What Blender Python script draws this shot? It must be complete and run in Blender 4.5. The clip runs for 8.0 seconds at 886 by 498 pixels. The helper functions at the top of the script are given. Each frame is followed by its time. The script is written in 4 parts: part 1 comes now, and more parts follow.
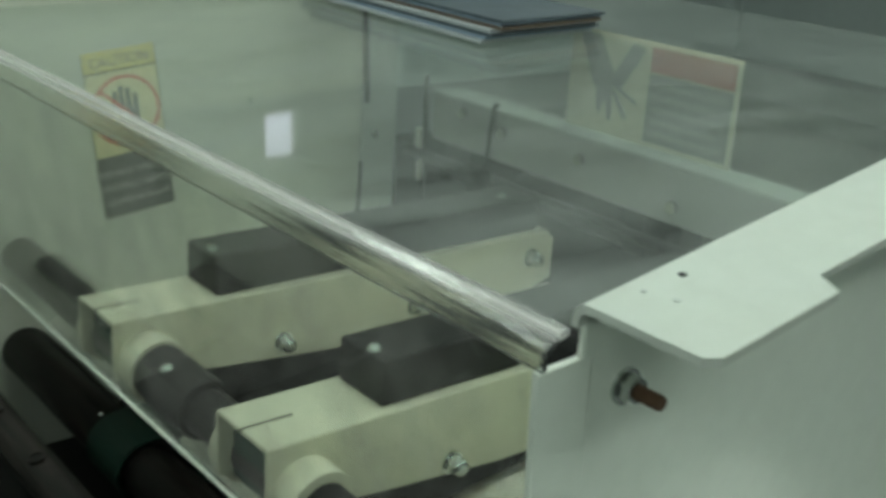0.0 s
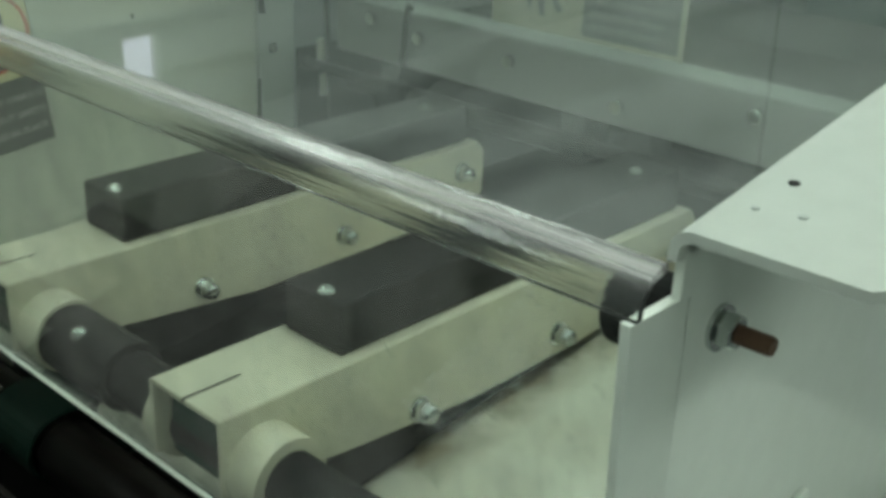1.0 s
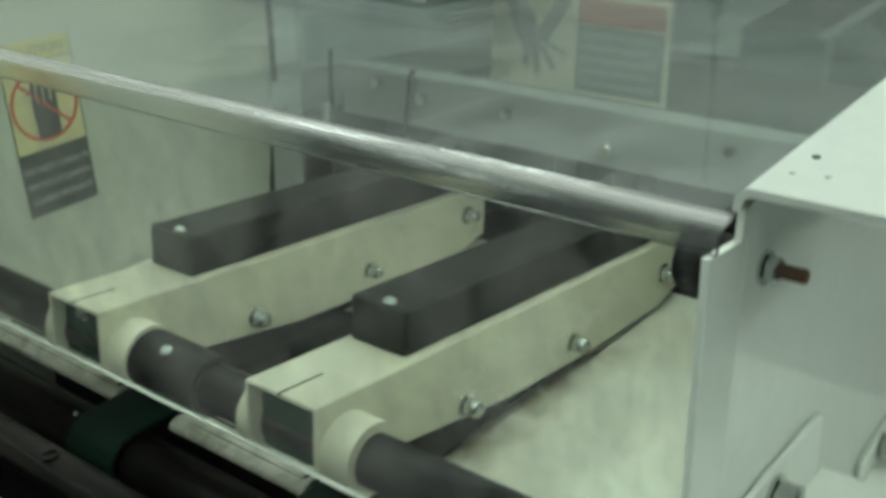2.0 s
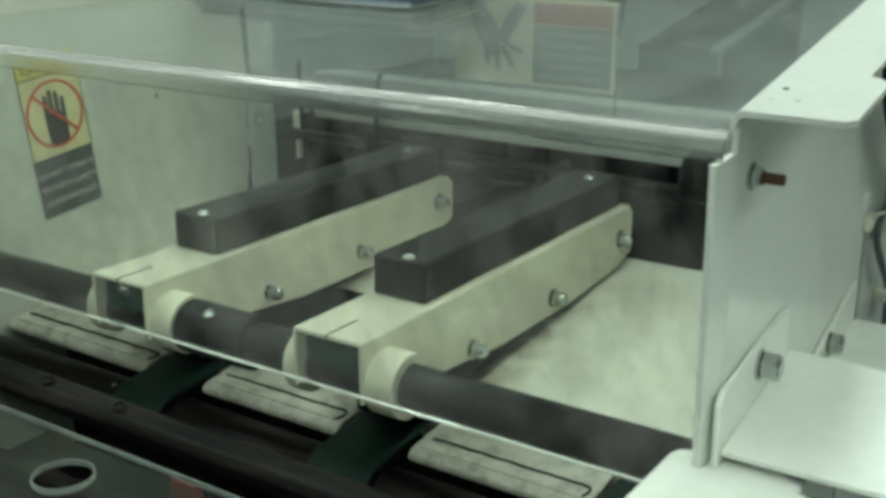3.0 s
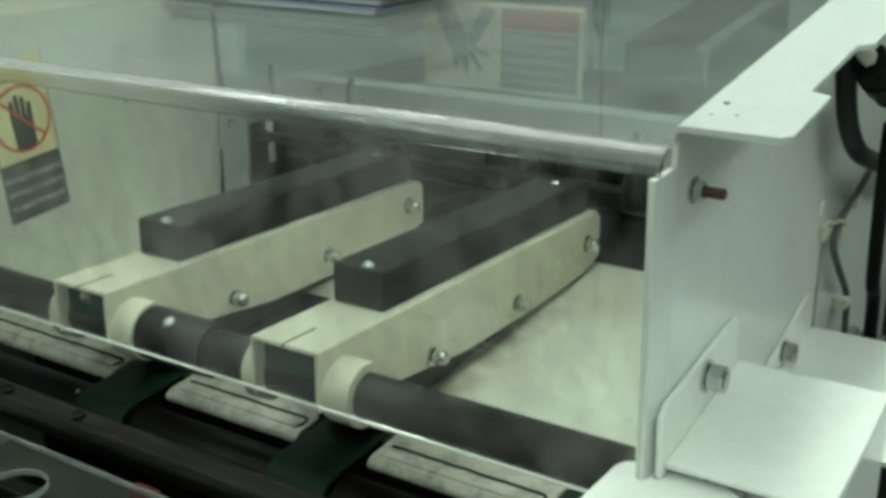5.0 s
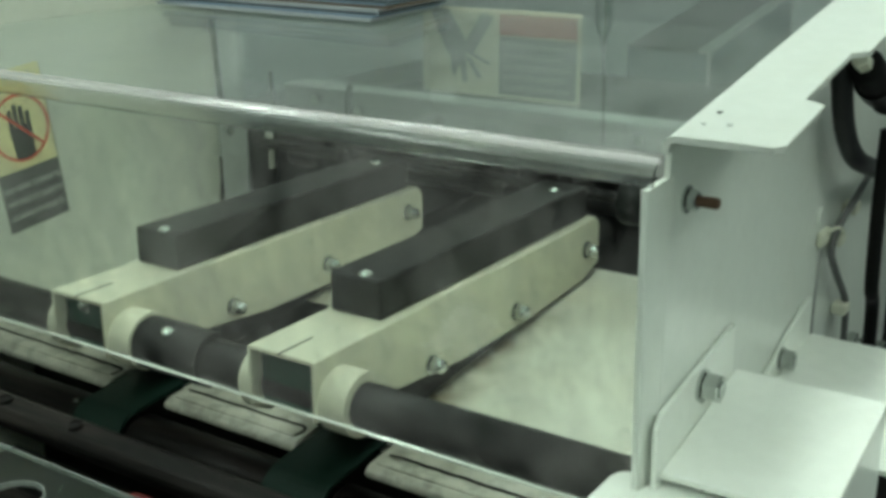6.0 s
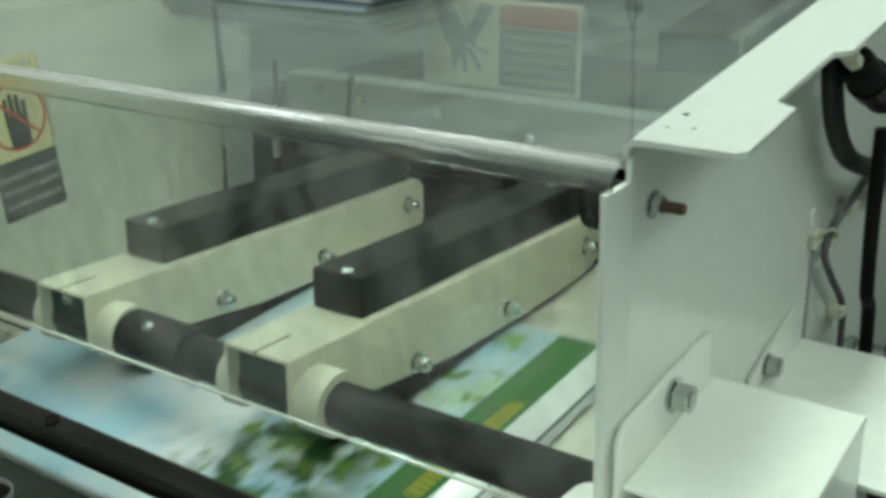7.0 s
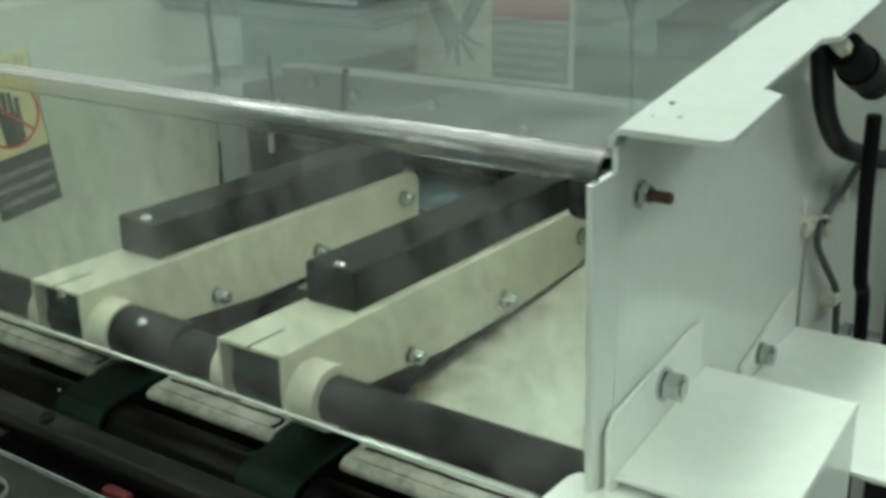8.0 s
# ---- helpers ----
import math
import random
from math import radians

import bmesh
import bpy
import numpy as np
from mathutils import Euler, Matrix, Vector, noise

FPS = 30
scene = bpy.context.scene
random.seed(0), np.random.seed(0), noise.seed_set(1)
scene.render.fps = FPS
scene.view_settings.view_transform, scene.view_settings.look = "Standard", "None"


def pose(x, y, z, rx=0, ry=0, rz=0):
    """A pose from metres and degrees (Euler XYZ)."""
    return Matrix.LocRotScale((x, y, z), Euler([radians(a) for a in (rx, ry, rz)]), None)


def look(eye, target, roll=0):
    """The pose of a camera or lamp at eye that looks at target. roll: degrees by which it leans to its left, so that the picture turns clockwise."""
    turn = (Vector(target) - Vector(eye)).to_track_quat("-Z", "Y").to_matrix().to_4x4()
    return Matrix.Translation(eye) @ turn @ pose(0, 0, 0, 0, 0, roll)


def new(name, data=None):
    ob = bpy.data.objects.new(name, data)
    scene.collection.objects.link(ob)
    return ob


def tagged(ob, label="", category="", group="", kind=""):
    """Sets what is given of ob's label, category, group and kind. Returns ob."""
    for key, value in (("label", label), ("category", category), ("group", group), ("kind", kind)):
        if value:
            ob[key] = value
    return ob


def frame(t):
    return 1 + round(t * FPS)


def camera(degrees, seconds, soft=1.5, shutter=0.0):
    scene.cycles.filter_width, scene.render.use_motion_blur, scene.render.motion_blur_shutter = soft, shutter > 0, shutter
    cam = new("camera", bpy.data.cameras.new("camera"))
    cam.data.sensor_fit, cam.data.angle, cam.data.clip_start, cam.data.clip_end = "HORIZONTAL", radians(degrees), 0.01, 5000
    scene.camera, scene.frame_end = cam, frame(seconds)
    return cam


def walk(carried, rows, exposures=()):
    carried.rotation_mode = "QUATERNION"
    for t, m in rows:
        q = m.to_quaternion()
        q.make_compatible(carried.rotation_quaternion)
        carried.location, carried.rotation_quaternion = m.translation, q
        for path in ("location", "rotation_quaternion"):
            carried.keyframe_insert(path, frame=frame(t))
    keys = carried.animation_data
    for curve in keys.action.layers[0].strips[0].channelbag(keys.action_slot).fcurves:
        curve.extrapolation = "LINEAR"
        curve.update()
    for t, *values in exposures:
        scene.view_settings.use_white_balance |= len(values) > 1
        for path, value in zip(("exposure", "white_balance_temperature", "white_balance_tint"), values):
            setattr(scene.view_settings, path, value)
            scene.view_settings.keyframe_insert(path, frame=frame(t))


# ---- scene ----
cam = camera(42.8, 8.0, soft=3.8, shutter=0.55)
PATH = [
    (0, (0.016, -0.001, 1.404), (-1.422, 1.22, 0.739), 3.9),
    (0.5, (-0.112, 0.028, 1.374), (-1.421, 1.359, 0.656), 3.2),
    (1, (-0.138, 0.032, 1.357), (-1.375, 1.389, 0.564), 2.3),
    (1.5, (-0.113, -0.015, 1.382), (-1.362, 1.349, 0.621), 0.9),
    (1.8, (-0.103, -0.07, 1.367), (-1.354, 1.308, 0.634), 1.7),
    (2, (-0.096, -0.173, 1.361), (-1.285, 1.293, 0.702), 1.4),
    (2.2, (-0.092, -0.286, 1.348), (-1.227, 1.241, 0.734), 0.2),
    (3.3, (-0.059, -0.414, 1.343), (-1.107, 1.179, 0.74), 0.4),
    (3.5, (-0.051, -0.406, 1.348), (-1.107, 1.181, 0.742), 0.3),
    (4, (-0.042, -0.385, 1.352), (-1.085, 1.201, 0.724), 0.5),
    (5.5, (-0.036, -0.387, 1.36), (-1.086, 1.206, 0.759), 0.1),
    (6, (-0.032, -0.378, 1.363), (-1.087, 1.21, 0.759), -0.1),
    (6.5, (-0.02, -0.368, 1.37), (-1.098, 1.207, 0.774), -0.1),
    (7, (0.004, -0.318, 1.37), (-1.102, 1.224, 0.739), -0.1),
    (7.5, (0.006, -0.302, 1.374), (-1.117, 1.224, 0.735), 0.2),
    (8, (0.013, -0.31, 1.369), (-1.095, 1.225, 0.726), -0.9),
]
walk(cam, [(t, look(eye, target, roll)) for t, eye, target, roll in PATH], [(0.0, -0.38), (0.5, -0.50), (0.9, -0.44), (1.6, -0.30), (2.1, -0.10), (2.6, 0.0), (8.0, 0.0)])


# ---- world and lights ----
world = bpy.data.worlds.new("world")
scene.world = world
world.use_nodes = True
wn = world.node_tree.nodes["Background"]
wn.inputs["Color"].default_value = (0.80, 1.0, 0.86, 1)
wn.inputs["Strength"].default_value = 0.05
TUBE_POWER = 17.0


# ---- materials ----
def node_mat(name, color, rough=0.5, metal=0.0, grain=0.06, scale=60.0, stain=0.10, stain_scale=6.0, stain_color=None, bump=0.05, coat=0.0, specular=0.5, gloss_spread=0.11, drawn=1.0):
    """A painted, metal, rubber or paper surface with fine grain, larger stains and a little relief; drawn: how far marks are drawn out along x."""
    m = bpy.data.materials.new(name)
    m.use_nodes = True
    nt = m.node_tree
    n, l = nt.nodes, nt.links
    b = n["Principled BSDF"]
    b.inputs["Metallic"].default_value = metal
    b.inputs["Coat Weight"].default_value = coat
    b.inputs["Coat Roughness"].default_value = 0.10
    b.inputs["Specular IOR Level"].default_value = specular
    tc = n.new("ShaderNodeTexCoord")
    fine = n.new("ShaderNodeTexNoise")
    fine.inputs["Scale"].default_value, fine.inputs["Detail"].default_value = scale, 5
    big = n.new("ShaderNodeTexNoise")
    big.inputs["Scale"].default_value, big.inputs["Detail"].default_value = stain_scale, 7
    big.inputs["Roughness"].default_value = 0.65
    mp = n.new("ShaderNodeMapping")
    mp.inputs["Scale"].default_value = (1 / drawn, 1, 1)
    l.new(tc.outputs["Object"], mp.inputs["Vector"])
    l.new(mp.outputs["Vector"], fine.inputs["Vector"])
    l.new(mp.outputs["Vector"], big.inputs["Vector"])
    ramp = n.new("ShaderNodeValToRGB")
    ramp.color_ramp.elements[0].position, ramp.color_ramp.elements[1].position = 0.45, 0.75
    l.new(big.outputs["Fac"], ramp.inputs["Fac"])
    dirt = stain_color or tuple(c * 0.55 for c in color)
    mix1 = n.new("ShaderNodeMix")
    mix1.data_type = "RGBA"
    mul = n.new("ShaderNodeMath")
    mul.operation = "MULTIPLY"
    mul.inputs[1].default_value = stain
    l.new(ramp.outputs["Color"], mul.inputs[0])
    l.new(mul.outputs[0], mix1.inputs["Factor"])
    mix1.inputs["A"].default_value, mix1.inputs["B"].default_value = (*color, 1), (*dirt, 1)
    hsv = n.new("ShaderNodeHueSaturation")
    mr = n.new("ShaderNodeMapRange")
    mr.inputs["To Min"].default_value, mr.inputs["To Max"].default_value = 1 - grain, 1 + grain
    l.new(fine.outputs["Fac"], mr.inputs["Value"])
    l.new(mr.outputs["Result"], hsv.inputs["Value"])
    l.new(mix1.outputs["Result"], hsv.inputs["Color"])
    l.new(hsv.outputs["Color"], b.inputs["Base Color"])
    rr = n.new("ShaderNodeMapRange")
    rr.inputs["To Min"].default_value, rr.inputs["To Max"].default_value = max(0.03, rough - gloss_spread), min(1, rough + gloss_spread)
    l.new(big.outputs["Fac"], rr.inputs["Value"])
    l.new(rr.outputs["Result"], b.inputs["Roughness"])
    if bump:
        bp = n.new("ShaderNodeBump")
        bp.inputs["Strength"].default_value, bp.inputs["Distance"].default_value = bump, 0.002
        l.new(fine.outputs["Fac"], bp.inputs["Height"])
        l.new(bp.outputs["Normal"], b.inputs["Normal"])
    return m


def grease_smear(m, x, reach, y0, y1, color):
    """Brown grease rubbed along a line x of the thing, from y0 to y1, thinning out within reach and broken up by noise."""
    n, l = m.node_tree.nodes, m.node_tree.links
    b = n["Principled BSDF"]
    paint = b.inputs["Base Color"].links[0].from_socket
    tc, sep, nz = n.new("ShaderNodeTexCoord"), n.new("ShaderNodeSeparateXYZ"), n.new("ShaderNodeTexNoise")
    nz.inputs["Scale"].default_value, nz.inputs["Detail"].default_value = 22, 4
    l.new(tc.outputs["Object"], sep.inputs[0])
    l.new(tc.outputs["Object"], nz.inputs["Vector"])
    rows = []
    for axis, lo, hi in (("X", x + reach, x), ("X", x - reach, x), ("Y", y1 + 0.06, y1 - 0.06), ("Y", y0 - 0.03, y0 + 0.03)):
        r = n.new("ShaderNodeMapRange")
        r.inputs["From Min"].default_value, r.inputs["From Max"].default_value = lo, hi
        l.new(sep.outputs[axis], r.inputs["Value"])
        rows.append(r.outputs["Result"])
    r = n.new("ShaderNodeMapRange")
    r.inputs["From Min"].default_value, r.inputs["From Max"].default_value = 0.30, 0.62
    l.new(nz.outputs["Fac"], r.inputs["Value"])
    rows.append(r.outputs["Result"])
    fac = rows[0]
    for other in rows[1:]:
        mu = n.new("ShaderNodeMath")
        mu.operation = "MULTIPLY"
        l.new(fac, mu.inputs[0])
        l.new(other, mu.inputs[1])
        fac = mu.outputs[0]
    mx = n.new("ShaderNodeMix")
    mx.data_type = "RGBA"
    l.new(fac, mx.inputs["Factor"])
    l.new(paint, mx.inputs["A"])
    mx.inputs["B"].default_value = (*color, 1)
    l.new(mx.outputs["Result"], b.inputs["Base Color"])


def acrylic_mat(name, dust, rough=0.03, ior=1.49, streak=1.0, tint=(0.97, 1.0, 0.98), patchy=(0.45, 1.7), speck=0.10, gloss=1.0, along=14.0, drips=0.0, dust_color=(0.72, 0.74, 0.72)):
    """Clear acrylic: light goes straight through, the surface mirrors by Fresnel, and smeared dust lies on it."""
    m = bpy.data.materials.new(name)
    m.use_nodes = True
    n, l = m.node_tree.nodes, m.node_tree.links
    n.remove(n["Principled BSDF"])
    out = n["Material Output"]
    tr, gl, df = n.new("ShaderNodeBsdfTransparent"), n.new("ShaderNodeBsdfGlossy"), n.new("ShaderNodeBsdfDiffuse")
    tr.inputs["Color"].default_value = (*tint, 1)
    gl.inputs["Roughness"].default_value = rough
    df.inputs["Color"].default_value = (*dust_color, 1)
    lw = n.new("ShaderNodeLayerWeight")
    lw.inputs["Blend"].default_value = 0.5
    pw, fr = n.new("ShaderNodeMath"), n.new("ShaderNodeMath")
    pw.operation, fr.operation = "POWER", "MULTIPLY_ADD"
    pw.inputs[1].default_value = 5.0
    f0 = ((ior - 1) / (ior + 1)) ** 2
    fr.inputs[1].default_value, fr.inputs[2].default_value = (1 - f0) * gloss, f0
    l.new(lw.outputs["Facing"], pw.inputs[0])
    l.new(pw.outputs[0], fr.inputs[0])
    tc, mp = n.new("ShaderNodeTexCoord"), n.new("ShaderNodeMapping")
    mp.inputs["Scale"].default_value = (along, 5.0 * streak, 5.0 * streak)
    nz = n.new("ShaderNodeTexNoise")
    nz.inputs["Scale"].default_value, nz.inputs["Detail"].default_value, nz.inputs["Roughness"].default_value = 1.6, 8, 0.7
    l.new(tc.outputs["Object"], mp.inputs["Vector"])
    l.new(mp.outputs["Vector"], nz.inputs["Vector"])
    sp = n.new("ShaderNodeTexNoise")
    sp.inputs["Scale"].default_value, sp.inputs["Detail"].default_value = 160, 3
    l.new(tc.outputs["Object"], sp.inputs["Vector"])
    r1 = n.new("ShaderNodeMapRange")
    r1.inputs["From Min"].default_value, r1.inputs["From Max"].default_value = 0.35, 0.72
    r1.inputs["To Min"].default_value, r1.inputs["To Max"].default_value = dust * patchy[0], dust * patchy[1]
    l.new(nz.outputs["Fac"], r1.inputs["Value"])
    r2 = n.new("ShaderNodeMapRange")
    r2.inputs["From Min"].default_value, r2.inputs["From Max"].default_value = 0.62, 0.72
    r2.inputs["To Max"].default_value = speck
    l.new(sp.outputs["Fac"], r2.inputs["Value"])
    add = n.new("ShaderNodeMath")
    add.operation = "ADD"
    add.use_clamp = True
    l.new(r1.outputs["Result"], add.inputs[0])
    l.new(r2.outputs["Result"], add.inputs[1])
    # dried runs: narrow across the pane, drawn out downwards
    mq, run, r3, tot = n.new("ShaderNodeMapping"), n.new("ShaderNodeTexNoise"), n.new("ShaderNodeMapRange"), n.new("ShaderNodeMath")
    mq.inputs["Scale"].default_value = (190.0, 22.0, 22.0)
    run.inputs["Scale"].default_value, run.inputs["Detail"].default_value = 1.0, 4
    r3.inputs["From Min"].default_value, r3.inputs["From Max"].default_value, r3.inputs["To Max"].default_value = 0.56, 0.74, drips
    tot.operation, tot.use_clamp = "ADD", True
    l.new(tc.outputs["Object"], mq.inputs["Vector"])
    l.new(mq.outputs["Vector"], run.inputs["Vector"])
    l.new(run.outputs["Fac"], r3.inputs["Value"])
    l.new(add.outputs[0], tot.inputs[0])
    l.new(r3.outputs["Result"], tot.inputs[1])
    m1, m2 = n.new("ShaderNodeMixShader"), n.new("ShaderNodeMixShader")
    l.new(tot.outputs[0], m1.inputs["Fac"])
    l.new(tr.outputs[0], m1.inputs[1])
    l.new(df.outputs[0], m1.inputs[2])
    l.new(fr.outputs[0], m2.inputs["Fac"])
    l.new(m1.outputs[0], m2.inputs[1])
    l.new(gl.outputs[0], m2.inputs[2])
    l.new(m2.outputs[0], out.inputs["Surface"])
    return m


def emit_mat(name, color, strength):
    m = bpy.data.materials.new(name)
    m.use_nodes = True
    n, l = m.node_tree.nodes, m.node_tree.links
    n.remove(n["Principled BSDF"])
    e = n.new("ShaderNodeEmission")
    e.inputs["Color"].default_value, e.inputs["Strength"].default_value = (*color, 1), strength
    l.new(e.outputs[0], n["Material Output"].inputs["Surface"])
    return m


def glass_mat(name, rough=0.02, dust=0.06, sheen_from=0.327, sheen=0.31):
    """Bent acrylic: it refracts what lies behind, drawn out lengthwise by fine ripples; a pale diffuse band paints the
    ceiling's sheen on its upper side.
    """
    m = bpy.data.materials.new(name)
    m.use_nodes = True
    n, l = m.node_tree.nodes, m.node_tree.links
    n.remove(n["Principled BSDF"])
    rf, gl, df = n.new("ShaderNodeBsdfRefraction"), n.new("ShaderNodeBsdfGlossy"), n.new("ShaderNodeBsdfDiffuse")
    rf.inputs["IOR"].default_value, rf.inputs["Roughness"].default_value = 1.49, rough
    rf.inputs["Color"].default_value = (0.97, 0.99, 0.97, 1)
    gl.inputs["Roughness"].default_value = 0.12
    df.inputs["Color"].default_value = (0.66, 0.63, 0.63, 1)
    tc, mp = n.new("ShaderNodeTexCoord"), n.new("ShaderNodeMapping")
    mp.inputs["Scale"].default_value = (0.9, 380.0, 380.0)
    nz, bp = n.new("ShaderNodeTexNoise"), n.new("ShaderNodeBump")
    nz.inputs["Scale"].default_value, nz.inputs["Detail"].default_value = 1.0, 4
    bp.inputs["Strength"].default_value, bp.inputs["Distance"].default_value = 0.40, 0.001
    l.new(tc.outputs["Object"], mp.inputs["Vector"])
    l.new(mp.outputs["Vector"], nz.inputs["Vector"])
    l.new(nz.outputs["Fac"], bp.inputs["Height"])
    for node in (rf, gl):
        l.new(bp.outputs["Normal"], node.inputs["Normal"])
    lw, pw, fr = n.new("ShaderNodeLayerWeight"), n.new("ShaderNodeMath"), n.new("ShaderNodeMath")
    lw.inputs["Blend"].default_value = 0.5
    pw.operation, fr.operation = "POWER", "MULTIPLY_ADD"
    pw.inputs[1].default_value, fr.inputs[1].default_value, fr.inputs[2].default_value = 3.6, 0.60, 0.05
    l.new(lw.outputs["Facing"], pw.inputs[0])
    l.new(pw.outputs[0], fr.inputs[0])
    m1, m2 = n.new("ShaderNodeMixShader"), n.new("ShaderNodeMixShader")
    # streaked diffuse band by height: the reflected ceiling put into the colour
    sep, up, sheen_mix, both = n.new("ShaderNodeSeparateXYZ"), n.new("ShaderNodeMapRange"), n.new("ShaderNodeMapRange"), n.new("ShaderNodeMath")
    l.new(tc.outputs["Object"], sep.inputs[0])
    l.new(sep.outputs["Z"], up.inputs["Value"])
    up.inputs["From Min"].default_value, up.inputs["From Max"].default_value = sheen_from, sheen_from + 0.004
    l.new(nz.outputs["Fac"], sheen_mix.inputs["Value"])
    sheen_mix.inputs["From Min"].default_value, sheen_mix.inputs["From Max"].default_value = 0.3, 0.7
    sheen_mix.inputs["To Min"].default_value, sheen_mix.inputs["To Max"].default_value = sheen * 0.3, sheen * 1.7
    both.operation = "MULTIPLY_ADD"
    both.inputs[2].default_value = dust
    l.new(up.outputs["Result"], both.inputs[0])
    l.new(sheen_mix.outputs["Result"], both.inputs[1])
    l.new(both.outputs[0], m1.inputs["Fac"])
    l.new(fr.outputs[0], m2.inputs["Fac"])
    l.new(rf.outputs[0], m2.inputs[1])
    l.new(gl.outputs[0], m2.inputs[2])
    l.new(m2.outputs[0], m1.inputs[1])
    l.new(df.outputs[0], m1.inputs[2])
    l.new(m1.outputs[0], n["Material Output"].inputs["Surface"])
    return m


def print_mat(name, length):
    """Offset-printed sheet: sky with clouds, foliage, and a green strip with yellow lettering along one edge."""
    m = bpy.data.materials.new(name)
    m.use_nodes = True
    n, l = m.node_tree.nodes, m.node_tree.links
    b = n["Principled BSDF"]
    b.inputs["Roughness"].default_value = 0.30
    b.inputs["Coat Weight"].default_value, b.inputs["Coat Roughness"].default_value, b.inputs["Coat IOR"].default_value = 1.0, 0.10, 1.7
    tc, sep = n.new("ShaderNodeTexCoord"), n.new("ShaderNodeSeparateXYZ")
    l.new(tc.outputs["Object"], sep.inputs[0])

    def noise_fac(scale, lo, hi, detail=5, offset=0.0):
        mp = n.new("ShaderNodeMapping")
        mp.inputs["Location"].default_value = (offset, offset * 0.7, 0)
        nz = n.new("ShaderNodeTexNoise")
        nz.inputs["Scale"].default_value, nz.inputs["Detail"].default_value = scale, detail
        r = n.new("ShaderNodeMapRange")
        r.inputs["From Min"].default_value, r.inputs["From Max"].default_value = lo, hi
        l.new(tc.outputs["Object"], mp.inputs["Vector"])
        l.new(mp.outputs["Vector"], nz.inputs["Vector"])
        l.new(nz.outputs["Fac"], r.inputs["Value"])
        return r.outputs["Result"]

    def band(axis, lo, hi, soft=0.002):
        a, c = n.new("ShaderNodeMapRange"), n.new("ShaderNodeMapRange")
        a.inputs["From Min"].default_value, a.inputs["From Max"].default_value = lo - soft, lo + soft
        c.inputs["From Min"].default_value, c.inputs["From Max"].default_value = hi + soft, hi - soft
        l.new(sep.outputs[axis], a.inputs["Value"])
        l.new(sep.outputs[axis], c.inputs["Value"])
        mu = n.new("ShaderNodeMath")
        mu.operation = "MULTIPLY"
        l.new(a.outputs["Result"], mu.inputs[0])
        l.new(c.outputs["Result"], mu.inputs[1])
        return mu.outputs[0]

    def both(p, q):
        mu = n.new("ShaderNodeMath")
        mu.operation = "MULTIPLY"
        l.new(p, mu.inputs[0])
        l.new(q, mu.inputs[1])
        return mu.outputs[0]

    def over(base, color, fac):
        mx = n.new("ShaderNodeMix")
        mx.data_type = "RGBA"
        l.new(fac, mx.inputs["Factor"])
        if isinstance(base, tuple):
            mx.inputs["A"].default_value = (*base, 1)
        else:
            l.new(base, mx.inputs["A"])
        mx.inputs["B"].default_value = (*color, 1)
        return mx.outputs["Result"]

    col = over((0.50, 0.76, 0.88), (0.83, 0.89, 0.92), noise_fac(7, 0.42, 0.62))
    col = over(col, (0.30, 0.56, 0.70), both(noise_fac(9, 0.60, 0.68, offset=3.0), band("Y", -length, -0.05)))
    # crowns of trees in the middle of the picture, and leaves near its edges
    col = over(col, (0.62, 0.80, 0.50), both(noise_fac(6, 0.50, 0.62, offset=5.0), both(band("X", -0.34, -0.10, 0.03), band("Y", -0.42, -0.04, 0.03))))
    col = over(col, (0.035, 0.11, 0.03), both(noise_fac(17, 0.46, 0.54, 8, 9.0), both(band("Y", -0.52, -0.30, 0.03), band("X", -0.33, -0.15, 0.03))))
    col = over(col, (0.16, 0.28, 0.04), both(noise_fac(32, 0.55, 0.60, 8, 2.0), both(band("Y", -0.50, -0.10, 0.03), band("X", -0.36, -0.10, 0.03))))
    col = over(col, (0.20, 0.42, 0.06), both(noise_fac(11, 0.56, 0.62, 8, 7.0), both(band("Y", -0.34, -0.02, 0.02), band("X", -0.27, -0.115, 0.01))))
    # strip, lettering bars, white margin, dark register line
    col = over(col, (0.035, 0.19, 0.035), band("X", -0.118, -0.058))
    wave = n.new("ShaderNodeTexWave")
    wave.inputs["Scale"].default_value, wave.inputs["Distortion"].default_value = 28, 3
    wave.bands_direction = "Y"
    l.new(tc.outputs["Object"], wave.inputs["Vector"])
    thr = n.new("ShaderNodeMath")
    thr.operation = "GREATER_THAN"
    thr.inputs[1].default_value = 0.45
    l.new(wave.outputs["Fac"], thr.inputs[0])
    col = over(col, (0.62, 0.50, 0.02), both(thr.outputs[0], both(band("X", -0.088, -0.066, 0.001), band("Y", -0.40, -0.18))))
    col = over(col, (0.84, 0.86, 0.84), band("X", -0.058, 0.5, 0.001))
    col = over(col, (0.03, 0.08, 0.05), band("X", -0.0165, -0.0105, 0.0006))
    col = over(col, (0.45, 0.47, 0.46), band("X", -0.0105, 0.01, 0.002))
    l.new(col, b.inputs["Base Color"])
    return m


PAINT_WHITE = node_mat("white machine paint", (0.72, 0.75, 0.69), 0.30, stain=0.14, stain_scale=5, stain_color=(0.55, 0.53, 0.40), bump=0.0, coat=0.5, gloss_spread=0.015)
# same paint as the wall, darkened and matted to offset light from above
PAINT_FLANGE = node_mat("white flange paint, darkened against overhead light", (0.57, 0.595, 0.55), 0.60, stain=0.12, stain_scale=6, stain_color=(0.54, 0.52, 0.41), bump=0.02, coat=0.0, specular=0.15, gloss_spread=0.04)
